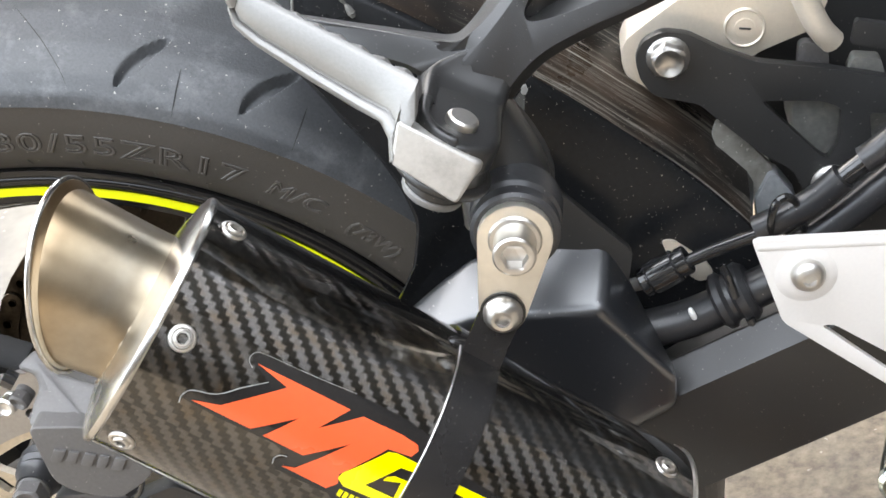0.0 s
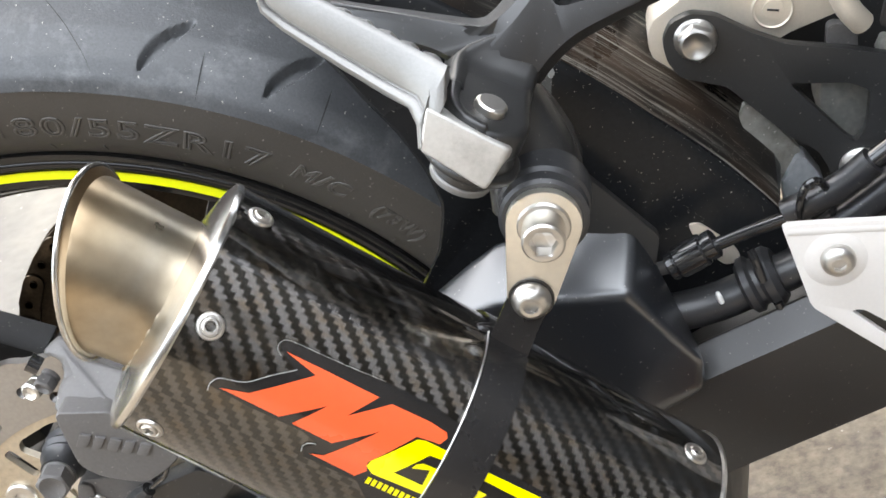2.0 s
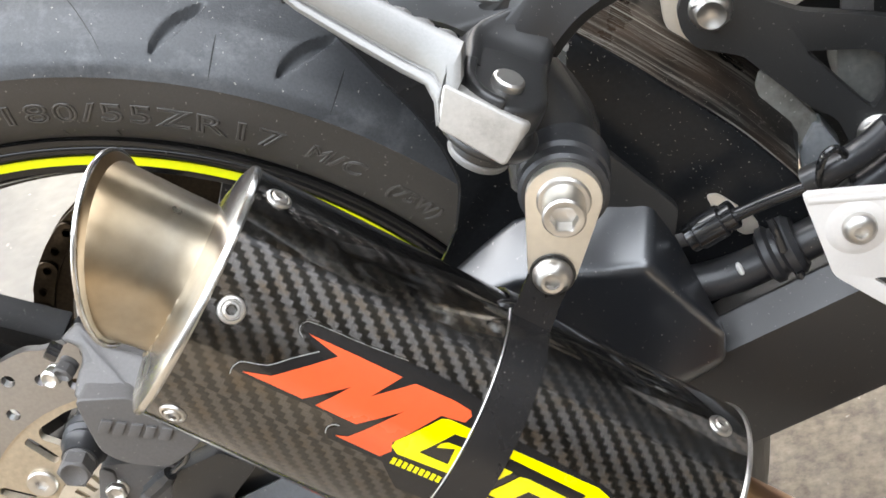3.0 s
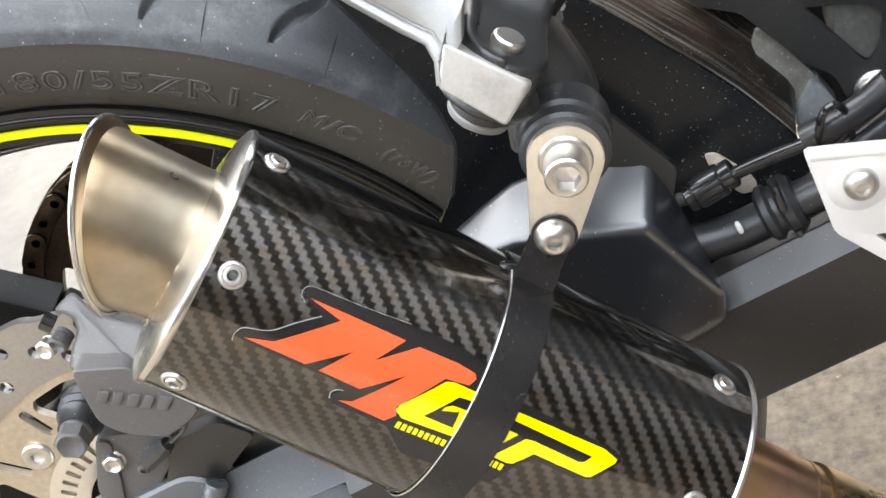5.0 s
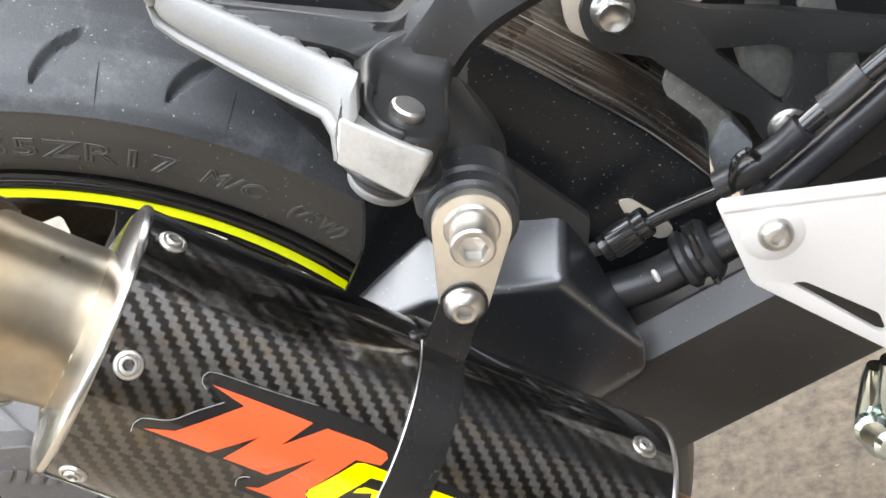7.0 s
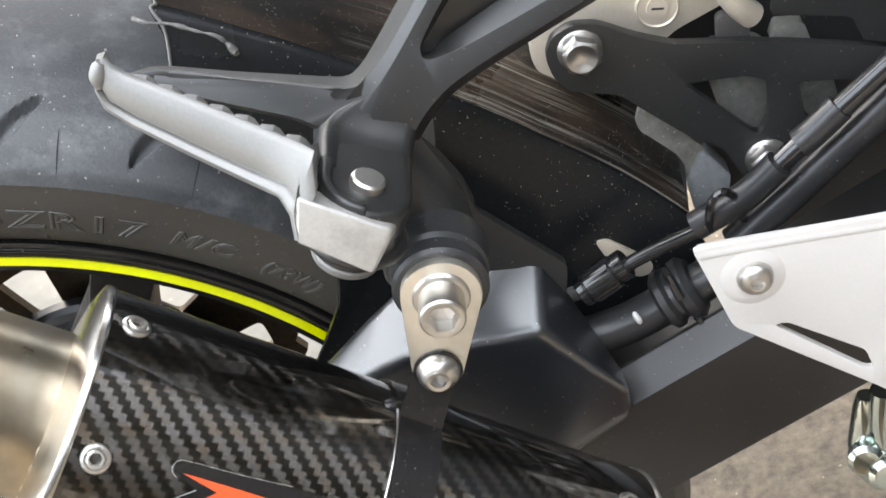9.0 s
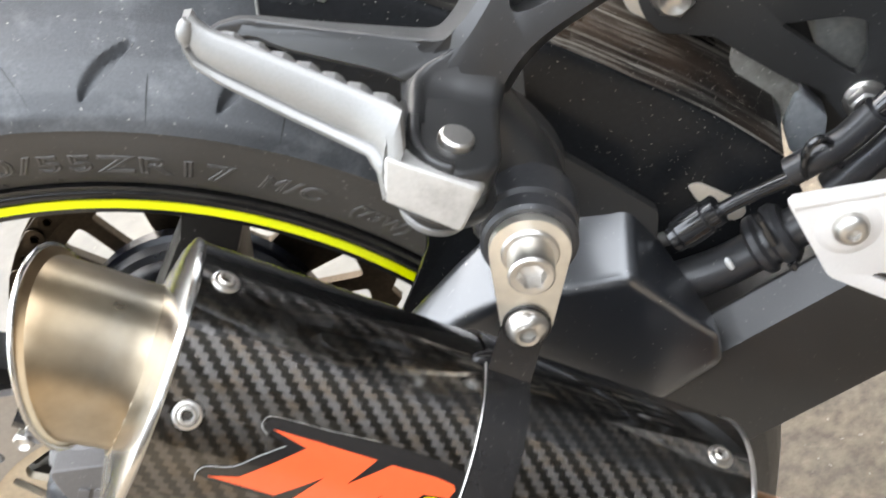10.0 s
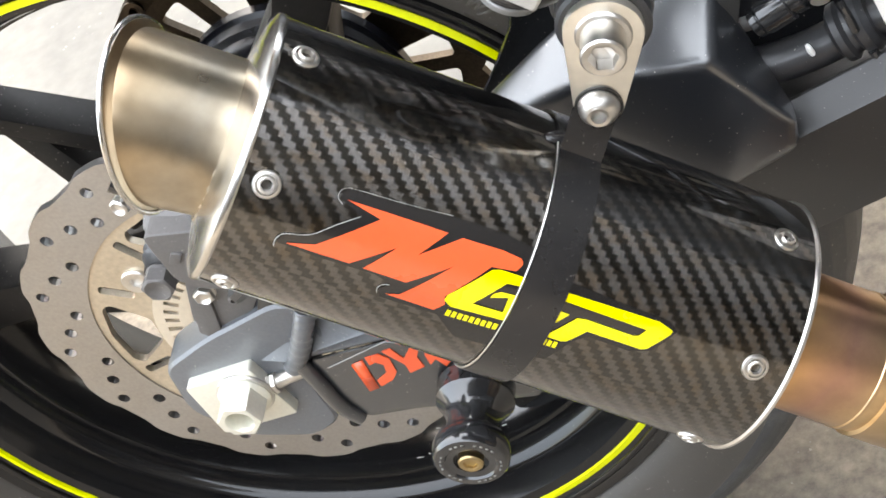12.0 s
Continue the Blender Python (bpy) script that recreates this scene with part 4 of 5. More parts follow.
part("edge_trim", tube([shell_point(0.0905, -60 + 14 * i, MR + 0.0008) for i in range(12)], 0.00036, 6, 4), STEEL, muffler)


def decal(points, lift, sub=0.004):
    """A thin film on the muffler from an outline of (u, phi)."""
    bm = bmesh.new()
    vs = [bm.verts.new((u, radians(p) * MR, 0)) for u, p in points]
    bm.faces.new(vs)
    bmesh.ops.triangulate(bm, faces=bm.faces)
    for _ in range(5):
        es = [e for e in bm.edges if e.calc_length() > sub]
        if not es:
            break
        bmesh.ops.subdivide_edges(bm, edges=es, cuts=1)
        bmesh.ops.triangulate(bm, faces=bm.faces)
    for v in bm.verts:
        v.co = shell_point(v.co.x, math.degrees(v.co.y / MR), MR + lift)
    return bm


film = [(0.0094, 13.1), (0.0111, 17.7), (0.0188, 20.7), (0.0320, 34.2), (0.0237, 39.2), (0.0249, 43.1), (0.0455, 44.3), (0.0666, 46.5), (0.0807, 46.4), (0.0926, 44.0), (0.1042, 36.8), (0.1255, 35.5), (0.1437, 34.7), (0.1475, 31.8), (0.1419, 20.2), (0.1347, 16.9), (0.1197, 17.3), (0.1152, 12.7), (0.1102, -1.4), (0.0783, -5.7), (0.0688, 4.0), (0.0488, 3.2), (0.0466, 7.0), (0.0503, 11.1), (0.0437, 13.2), (0.0359, 12.9), (0.0243, 12.4)]
part("logo_film", decal(film, 0.0003), DECAL_BLACK, muffler, "black film behind the logo")
edge = [(0.0096, 10.9), (0.0092, 13.6), (0.0100, 16.3), (0.0119, 18.1), (0.0192, 20.9), (0.0253, 27.6), (0.0323, 34.4)]
part("film_edge", tube([shell_point(u, p, MR + 0.0004) for u, p in edge], 0.00013, 6, 3), DECAL_EDGE, muffler)
edge = [(0.0253, 36.6), (0.0233, 38.5), (0.0232, 41.0), (0.0249, 43.1), (0.0300, 43.8), (0.0454, 44.7), (0.0608, 46.3)]
part("film_edge", tube([shell_point(u, p, MR + 0.0004) for u, p in edge], 0.00007, 6, 3), DECAL_EDGE, muffler)
edge = [(0.0471, 5.0), (0.0466, 7.7), (0.0479, 9.9), (0.0500, 10.7)]
part("film_edge", tube([shell_point(u, p, MR + 0.0004) for u, p in edge], 0.00013, 6, 3), DECAL_EDGE, muffler)
red = [[(0.0127, 14.1), (0.0219, 17.6), (0.0386, 35.8), (0.0265, 38.9), (0.0411, 39.3), (0.0612, 39.5), (0.0544, 27.3), (0.0662, 39.4), (0.0807, 40.0), (0.0874, 39.2), (0.0885, 37.2), (0.0871, 33.8), (0.0788, 32.3), (0.0684, 14.0), (0.0697, 10.2), (0.0671, 5.9), (0.0500, 5.9), (0.0543, 7.9), (0.0667, 27.4), (0.0544, 14.3), (0.0394, 14.3), (0.0470, 27.2), (0.0344, 14.4)]]
for shape in red:
    part("logo_shape", decal(shape, 0.0005), RED, muffler, "orange-red angular logo shape")
yel = [[(0.0687, 12.4), (0.0690, 15.2), (0.0794, 31.4), (0.0821, 32.5), (0.0923, 32.7), (0.0921, 28.9), (0.0858, 28.0), (0.0780, 15.1), (0.0887, 15.6), (0.0883, 22.6), (0.0824, 20.0), (0.0831, 22.2), (0.0852, 23.9), (0.0931, 24.7), (0.0925, 12.3), (0.0717, 10.3)],
       [(0.1026, 32.4), (0.1057, 32.4), (0.1400, 33.3), (0.1456, 31.5), (0.1455, 29.8), (0.1400, 20.7), (0.1382, 19.7), (0.1182, 19.6), (0.1134, 12.2), (0.1116, 11.3), (0.1053, 11.2), (0.1130, 23.7), (0.1159, 24.4), (0.1335, 24.2), (0.1353, 25.0), (0.1371, 28.4), (0.1040, 28.8)],
       [(0.1056, 24.3), (0.1100, 24.1), (0.1054, 16.4), (0.1041, 17.3)]]
for shape in yel:
    part("logo_shape", decal(shape, 0.0007), YELLOW, muffler, "yellow angular logo shape")
for (u0, p0), (u1, p1) in (([(0.0713, 6.8)][0], [(0.0900, 7.9)][0]), ([(0.1059, 8.3)][0], [(0.1116, 8.6)][0])):
    count = max(2, round((u1 - u0) / 0.0021))
    for i in range(count):
        f0, f1 = i / count, (i + 0.72) / count
        ua, ub = u0 + (u1 - u0) * f0, u0 + (u1 - u0) * f1
        pa = p0 + (p1 - p0) * f0
        part("logo_bar", decal([(ua, pa - 1.6), (ub, pa - 1.6), (ub, pa + 1.6), (ua, pa + 1.6)], 0.0006), YELLOW, muffler)

# ---- muffler hanger ----
C1, C2 = Vector((0.2652, 0.5331)), Vector((0.2541, 0.5054))


def hull(c1, r1, c2, r2, n=16):
    """The outline of a plate round two circles."""
    d = c2 - c1
    base = math.atan2(d.y, d.x)
    open_a = math.acos((r1 - r2) / d.length)
    pts = []
    for c, r, s, e in ((c1, r1, base + open_a, base + 2 * math.pi - open_a), (c2, r2, base - open_a, base + open_a)):
        for i in range(n + 1):
            a = s + (e - s) * i / n
            pts.append((c.x + r * math.cos(a), c.y + r * math.sin(a)))
    return pts


hanger = part("hanger_plate", prism(hull(C1, 0.0132, C2, 0.0086), -0.2005, -0.1965, 0.0006), BRUSHED, bike, "brushed steel muffler hanger plate")
prof, hx = cap_screw(0.0075, 0.0122, 0.0044, 0.0094)
part("hanger_bolt", turned(prof, (C1.x, -0.2005, C1.y), (0, -1, 0), 40, hx, 0.3), STEEL, hanger)
prof, hx = button_screw(0.0072, 0.0062, 0.0034)
part("strap_bolt", turned(prof, (C2.x, -0.2008, C2.y), (0, -1, 0), 40, hx), STEEL, hanger)
part("bolt_washer", turned([(0.003, -0.0004), (0.0082, -0.0004), (0.0082, 0.0008), (0.003, 0.0008)], (C2.x, -0.2006, C2.y), (0, -1, 0), 32), STRAP, hanger)
bush = [(0.004, 0), (0.0145, 0), (0.0158, 0.001), (0.0158, 0.006), (0.0146, 0.0068), (0.0146, 0.0085), (0.0162, 0.0095), (0.0166, 0.014), (0.0166, 0.022), (0.004, 0.022)]
part("bushing", turned(bush, (C1.x, -0.1965, C1.y), (0, 1, 0), 48), HOSE, hanger, "black rubber bushing")

# ---- footpeg bracket ----


def limb(stations, depth, n=20, square=3.2):
    """A cast arm with a rounded section: stations of ((x, y, z), width)."""
    pts = smooth_path([p for p, _ in stations], 6)
    rings = []
    for k, p in enumerate(pts):
        f = k / (len(pts) - 1) * (len(stations) - 1)
        i = min(int(f), len(stations) - 2)
        w = stations[i][1] + (stations[i + 1][1] - stations[i][1]) * (f - i)
        d = pts[min(k + 1, len(pts) - 1)] - pts[max(k - 1, 0)]
        d = Vector((d.x, 0, d.z)).normalized()
        s = Vector((-d.z, 0, d.x))
        ring = []
        for j in range(n):
            a = 2 * math.pi * j / n
            c, q = math.cos(a), math.sin(a)
            ring.append(p + s * (w / 2 * math.copysign(abs(c) ** (2 / square), c)) + Vector((0, depth / 2 * math.copysign(abs(q) ** (2 / square), q), 0)))
        rings.append(ring)
    return loft(rings)


# flat-faced casting: front face, chamfer and back outline, from the loop's tip round by the two arms to the pivot
face = [(0.1719, -0.1160, 0.5982), (0.1888, -0.1210, 0.6019), (0.2189, -0.1420, 0.5987), (0.2485, -0.1570, 0.5925), (0.2592, -0.1620, 0.5895), (0.2651, -0.1630, 0.5910), (0.2758, -0.1620, 0.5991), (0.2939, -0.1590, 0.6151), (0.3122, -0.1570, 0.6307), (0.3195, -0.1570, 0.6278), (0.3001, -0.1590, 0.6148), (0.2873, -0.1610, 0.6035), (0.2834, -0.1620, 0.5982), (0.2849, -0.1630, 0.5949), (0.2943, -0.1610, 0.5940), (0.3076, -0.1580, 0.5949), (0.3250, -0.1550, 0.5972), (0.3613, -0.1480, 0.6014), (0.3650, -0.1480, 0.5955), (0.3420, -0.1510, 0.5921), (0.3164, -0.1550, 0.5876), (0.3007, -0.1590, 0.5858), (0.2875, -0.1630, 0.5833), (0.2781, -0.1650, 0.5784), (0.2708, -0.1660, 0.5726), (0.2650, -0.1670, 0.5714), (0.2538, -0.1700, 0.5500), (0.2454, -0.1720, 0.5464), (0.2374, -0.1720, 0.5580), (0.2427, -0.1700, 0.5754), (0.2452, -0.1670, 0.5848), (0.2433, -0.1660, 0.5876), (0.2360, -0.1600, 0.5900), (0.2241, -0.1500, 0.5912), (0.2023, -0.1340, 0.5953), (0.1902, -0.1240, 0.5986), (0.1727, -0.1160, 0.5955)]
rim_line = [(0.1708, -0.1150, 0.5988), (0.1878, -0.1200, 0.6024), (0.2189, -0.1410, 0.5988), (0.2486, -0.1560, 0.5929), (0.2575, -0.1590, 0.5918), (0.2630, -0.1600, 0.5942), (0.2730, -0.1590, 0.6005), (0.2914, -0.1560, 0.6165), (0.3092, -0.1540, 0.6313), (0.3211, -0.1530, 0.6252), (0.3005, -0.1520, 0.6100), (0.2868, -0.1510, 0.5972), (0.2828, -0.1520, 0.5946), (0.2840, -0.1530, 0.5932), (0.2941, -0.1550, 0.5969), (0.3059, -0.1520, 0.5994), (0.3228, -0.1490, 0.6026), (0.3593, -0.1420, 0.6071), (0.3665, -0.1450, 0.5926), (0.3432, -0.1470, 0.5883), (0.3172, -0.1500, 0.5831), (0.3010, -0.1530, 0.5803), (0.2876, -0.1560, 0.5771), (0.2780, -0.1570, 0.5714), (0.2704, -0.1570, 0.5647), (0.2643, -0.1570, 0.5624), (0.2533, -0.1600, 0.5413), (0.2421, -0.1620, 0.5386), (0.2338, -0.1640, 0.5523), (0.2402, -0.1640, 0.5722), (0.2424, -0.1620, 0.5814), (0.2409, -0.1610, 0.5842), (0.2341, -0.1560, 0.5872), (0.2221, -0.1460, 0.5882), (0.2004, -0.1310, 0.5929), (0.1883, -0.1210, 0.5962), (0.1718, -0.1140, 0.5936)]
top_back = [(0.1671, -0.1060, 0.5962), (0.1850, -0.1100, 0.6004), (0.2167, -0.1280, 0.5966), (0.2468, -0.1400, 0.5900), (0.2540, -0.1430, 0.5891), (0.2585, -0.1440, 0.5904), (0.2660, -0.1440, 0.5959), (0.2839, -0.1420, 0.6118), (0.3029, -0.1400, 0.6279)]
arm_back = [(0.2817, -0.1460, 0.5919), (0.2925, -0.1450, 0.5927), (0.3047, -0.1430, 0.5959), (0.3220, -0.1400, 0.5991), (0.3592, -0.1340, 0.6043)]
for k, share in ((1, 0.4), (2, 0.4), (3, 0.3), (4, 0.10)):
    for line in (face, rim_line):
        line[k] = tuple(Vector(line[k]).lerp(Vector(top_back[k]), share))
deep = [(x, y + 0.014, z) for x, y, z in rim_line]
deep[:9] = top_back
deep[13:18] = arm_back


def flowing(loop, steps=3):
    """A closed outline with its bends eased into curves."""
    pts = [Vector(p) for p in loop]
    return smooth_path([pts[-1], *pts, pts[0], pts[1]], steps)[steps:-2 * steps]


def cast_plate(front, back, bev):
    bm = loft([flowing(front), flowing(back)])
    bmesh.ops.recalc_face_normals(bm, faces=bm.faces)
    return bevel(bm, bev, 3, 18)


bracket = part("peg_bracket", cast_plate(face, rim_line, 0.0010), BLACK_CAST, bike, "satin black cast footpeg bracket", angle=50)
part("rear_wall", cast_plate([(x, y + 0.0003, z) for x, y, z in rim_line], deep, 0.0006), PLATE, bracket, angle=40)
web = [(0.2808, -0.1560, 0.5935), (0.2868, -0.1540, 0.6006), (0.3007, -0.1520, 0.6107), (0.3169, -0.1500, 0.6254), (0.3553, -0.1400, 0.6077), (0.3212, -0.1460, 0.5999), (0.3052, -0.1500, 0.5971), (0.2930, -0.1530, 0.5947), (0.2842, -0.1570, 0.5917)]
part("arm_web", loft([web, [(x, y + 0.006, z) for x, y, z in web]]), BLACK_CAST, bracket, angle=40)
part("mount_flange", limb([((0.2563, -0.1580, 0.5689), 0.026), ((0.2585, -0.1600, 0.5545), 0.030), ((0.2615, -0.1640, 0.5408), 0.033), ((0.2616, -0.1700, 0.5287), 0.034)], 0.030, 24, 2.8), BLACK_CAST, bracket, angle=60)
gusset = rounded([(0.262, 0.578), (0.267, 0.566), (0.2695, 0.5595), (0.2725, 0.5540), (0.2748, 0.5480), (0.2775, 0.5390), (0.2785, 0.5280), (0.270, 0.5150), (0.254, 0.5220), (0.250, 0.5600)], 0.003)
part("mount_gusset", prism(gusset, -0.152, -0.144, 0.003, segments=3), PLATE, bracket, angle=60)
PIVOT = Vector((0.2597, -0.195, 0.5809))
PD = Vector((0.57, -0.08, 0.81)).normalized()
PY = (Vector((0, 1, 0)) - PD * PD.y).normalized()
PX = PY.cross(PD)
FORK = Matrix(((PX.x, PY.x, PD.x, PIVOT.x), (PX.y, PY.y, PD.y, PIVOT.y), (PX.z, PY.z, PD.z, PIVOT.z), (0, 0, 0, 1)))


def ear(outline, low, high, bev):
    """A plate square to the pivot pin; outline in the pin's own plane."""
    bm = prism(outline, -high, -low, 0)
    bmesh.ops.transform(bm, matrix=FORK @ Matrix(((1, 0, 0, 0), (0, 0, 1, 0), (0, -1, 0, 0), (0, 0, 0, 1))), verts=bm.verts)
    bmesh.ops.recalc_face_normals(bm, faces=bm.faces)
    return bevel(bm, bev, 3)


lobe = [(0.0150 * math.cos(radians(a)), 0.0150 * math.sin(radians(a))) for a in range(180, 361, 9)]
part("fork_ear", ear([*lobe, (0.0142, 0.018), (0.0160, 0.040), (-0.0165, 0.040), (-0.0150, 0.018)], -0.0165, -0.0042, 0.0030), BLACK_CAST, bracket, angle=60)
arc = [(0.0148 * math.cos(radians(a)), 0.0148 * math.sin(radians(a))) for a in range(180, 271, 9)]
back = [(0.0112 * math.cos(radians(a)), 0.0112 * math.sin(radians(a))) for a in range(270, 179, -9)]
part("fork_rib", ear([*arc, *back, (-0.0108, 0.008), (-0.0149, 0.008)], -0.0120, -0.0022, 0.0014), BLACK_CAST, bracket, angle=60)
# neck that sweeps from the bracket's face down into the fork: depth, level, left and right edge, height of its rib
NECK = ((0.006, -0.0048, -0.0155, 0.0150, 0.0024), (0.012, -0.0048, -0.0156, 0.0150, 0.0024), (0.018, -0.0045, -0.0157, 0.0150, 0.0022), (0.0225, -0.0037, -0.0157, 0.0152, 0.0018), (0.0262, -0.0022, -0.0148, 0.0154, 0.0010),
        (0.0290, 0.0004, -0.0120, 0.0156, 0.0003), (0.0314, 0.0034, -0.0075, 0.0156, 0.0), (0.0336, 0.0068, -0.0025, 0.0154, 0.0), (0.0362, 0.0100, 0.0020, 0.0150, 0.0))
ACROSS = ((0.0, -0.010, 0), (0.0, -0.0034, 0), (0.010, -0.0014, 0.3), (0.035, -0.0002, 0.85), (0.07, 0.0, 1.0), (0.11, 0.0, 0.95), (0.16, 0.0, 0.45), (0.22, 0.0, 0.08), (0.5, -0.0002, 0), (0.84, 0.0, 0), (0.92, -0.0004, 0), (0.975, -0.0014, 0), (1.0, -0.0036, 0), (1.0, -0.010, 0))
neck = []
for k, (depth_y, level, left, right, rise) in enumerate(NECK):
    a, c = NECK[max(0, k - 1)], NECK[min(len(NECK) - 1, k + 1)]
    run = Vector((0, c[0] - a[0], c[1] - a[1])).normalized()
    out = Vector((0, -run.z, run.y))
    neck.append([FORK @ (Vector((left + (right - left) * f, depth_y, level)) + out * (h + rise * g)) for f, h, g in ACROSS])
bm = loft(neck)
bmesh.ops.recalc_face_normals(bm, faces=bm.faces)
part("fork_neck", bm, BLACK_CAST, bracket, angle=70)
prof = [(0.002, -0.031), (0.0105, -0.031), (0.0105, -0.0245), (0.0172, -0.0242), (0.0176, -0.0236), (0.0176, -0.0218), (0.0168, -0.0210), (0.0150, -0.0205), (0.0145, -0.0190), (0.0145, -0.0165), (0.0140, -0.0120), (0.002, -0.0110)]
part("pivot_boss", turned(prof, PIVOT, PD, 48), BLACK_CAST, bracket, angle=50)
prof = [(0.001, -0.006), (0.0056, -0.006), (0.0058, -0.0030), (0.0055, -0.0018), (0.0046, -0.0011), (0.001, -0.0010)]
part("pivot_rivet", turned(prof, PIVOT, PD, 28), STEEL, bracket, "polished pivot pin head")
prof = [(0.001, -0.0338), (0.0108, -0.0338), (0.0112, -0.033), (0.0112, -0.0315), (0.0108, -0.031), (0.001, -0.031)]
part("pivot_washer", turned(prof, PIVOT, PD, 28), ALU, bracket)

# ---- footpeg ----
stations = zip([(0.1962, -0.1765, 0.6378), (0.1972, -0.1780, 0.6344), (0.2003, -0.1800, 0.6312), (0.2062, -0.1830, 0.6276), (0.2235, -0.1915, 0.6163), (0.2377, -0.1990, 0.6072), (0.2470, -0.2045, 0.6016), (0.2498, -0.2080, 0.6007), (0.2470, -0.2105, 0.5907)],
               [(0.1904, -0.1765, 0.6343), (0.1881, -0.1780, 0.6281), (0.1885, -0.1800, 0.6222), (0.1943, -0.1830, 0.6152), (0.2109, -0.1915, 0.6016), (0.2250, -0.1990, 0.5911), (0.2327, -0.2055, 0.5880), (0.2346, -0.2100, 0.5834), (0.2334, -0.2130, 0.5763)])
rings = []
for hi, lo in stations:
    hi, lo = Vector(hi), Vector(lo)
    section = ((0.30, 0.0060), (0.04, 0.0040), (0.0, 0.0024), (0.03, 0.0010), (0.09, 0.0002), (0.35, -0.0004), (0.64, 0.0), (0.68, 0.0005), (0.71, 0.0016), (0.74, 0.0016), (0.77, 0.0004), (0.84, -0.0004), (0.92, 0.0002), (0.98, 0.0020), (1.00, 0.0060), (1.00, 0.0120))
    rings.append([hi.lerp(lo, f) + Vector((0, d, 0)) for f, d in section])
bm = loft(rings)
peg = part("footpeg", bm, ALU, bike, "folded bare aluminium passenger footpeg", angle=38)
part("peg_tip", tube([(0.1908, -0.1772, 0.6290), (0.1914, -0.1768, 0.6320), (0.1928, -0.1762, 0.6345), (0.1944, -0.1760, 0.6362)], lambda f: 0.0028 * max(0.3, math.sin(math.pi * min(0.97, max(0.03, f)))) ** 0.4, 14, 6), ALU, peg, angle=60)
face = [(0.2402, -0.2120, 0.5916), (0.2627, -0.2130, 0.5709), (0.2604, -0.2130, 0.5668), (0.2513, -0.2130, 0.5571), (0.2339, -0.2130, 0.5766)]
bm = loft([face, [(x + 0.001, y + 0.014, z - drop) for (x, y, z), drop in zip(face, (0.006, 0.006, 0.005, 0.002, 0.002))]])
bmesh.ops.recalc_face_normals(bm, faces=bm.faces)
part("peg_block", bevel(bm, 0.0022, 3), ALU_BRIGHT, peg, "pale aluminium pivot block with dark smudges")
shoulder = [(0.2366, -0.2118, 0.5858), (0.2418, -0.2090, 0.5927), (0.2444, -0.2042, 0.6000), (0.2446, -0.2000, 0.5976), (0.2434, -0.2000, 0.5922), (0.2420, -0.2025, 0.5876), (0.2424, -0.2065, 0.5840), (0.2456, -0.2125, 0.5818)]
bm = loft([shoulder, [(x + 0.002, y + 0.016, z - 0.006) for x, y, z in shoulder]])
bmesh.ops.recalc_face_normals(bm, faces=bm.faces)
part("peg_shoulder", bevel(bm, 0.0030, 4, 20), ALU, peg, angle=60)
for k in range(7):
    f = k / 6
    c = Vector((0.2036, -0.1830, 0.6296)).lerp(Vector((0.2438, -0.2030, 0.6040)), f)
    bm = prism(rounded([(c.x - 0.0044, c.z - 0.011), (c.x - 0.0036, c.z - 0.0026), (c.x - 0.0024, c.z - 0.0016), (c.x + 0.0010, c.z - 0.0034), (c.x + 0.0022, c.z - 0.0052), (c.x + 0.0034, c.z - 0.011)], 0.0004), c.y + 0.0032, c.y + 0.0095, 0.0006)
    part("peg_tooth", bm, ALU, peg)

# ---- frame and side plate ----
frame_shape = [(0.3105, 0.5345), (0.3255, 0.5422), (0.3515, 0.5546), (0.3967, 0.5371), (0.3883, 0.5204), (0.3624, 0.5149), (0.3434, 0.5036), (0.3160, 0.5058), (0.3110, 0.5088), (0.3072, 0.5148), (0.3058, 0.5222), (0.3070, 0.5298)]
frame_rail = part("frame_rail", prism(rounded(frame_shape, 0.004), -0.052, -0.03, 0.002), FRAME_SILVER, bike, "champagne silver alloy frame plate")
prof = [(0.001, 0), (0.0088, 0), (0.0088, 0.0010), (0.0081, 0.0016), (0.0075, 0.0010), (0.0044, 0.0010), (0.0042, 0.0018), (0.0003, 0.0018)]
screw_at = Vector((0.3588, -0.0520, 0.5279))
part("slotted_screw", turned(prof, screw_at, (0, -1, 0), 32), FRAME_SILVER, frame_rail)
bm = bmesh.new()
bmesh.ops.create_cube(bm, size=1, matrix=Matrix.Translation(screw_at + Vector((0, -0.0018, 0))) @ Matrix.Rotation(0.3, 4, "Y") @ Matrix.Diagonal((0.0048, 0.0006, 0.0008, 1)))
part("screw_slot", bm, BLACK_CAST, frame_rail)
plate_shape = [(0.3124, 0.5302), (0.3170, 0.5375), (0.3256, 0.5400), (0.3355, 0.5366), (0.3478, 0.5263), (0.3608, 0.5178), (0.3869, 0.5090), (0.4048, 0.5015), (0.4341, 0.4886), (0.4603, 0.4765), (0.4569, 0.4552), (0.4153, 0.4687), (0.4064, 0.4471), (0.3924, 0.4352), (0.3795, 0.4373), (0.3721, 0.4476), (0.3673, 0.4653), (0.3562, 0.4753), (0.3428, 0.4930), (0.3347, 0.5043), (0.3169, 0.5126), (0.3128, 0.5209)]
hole_a = [(0.3593, 0.5001), (0.3835, 0.4946), (0.3915, 0.4894), (0.3877, 0.4727), (0.3824, 0.4664), (0.3793, 0.4696)]
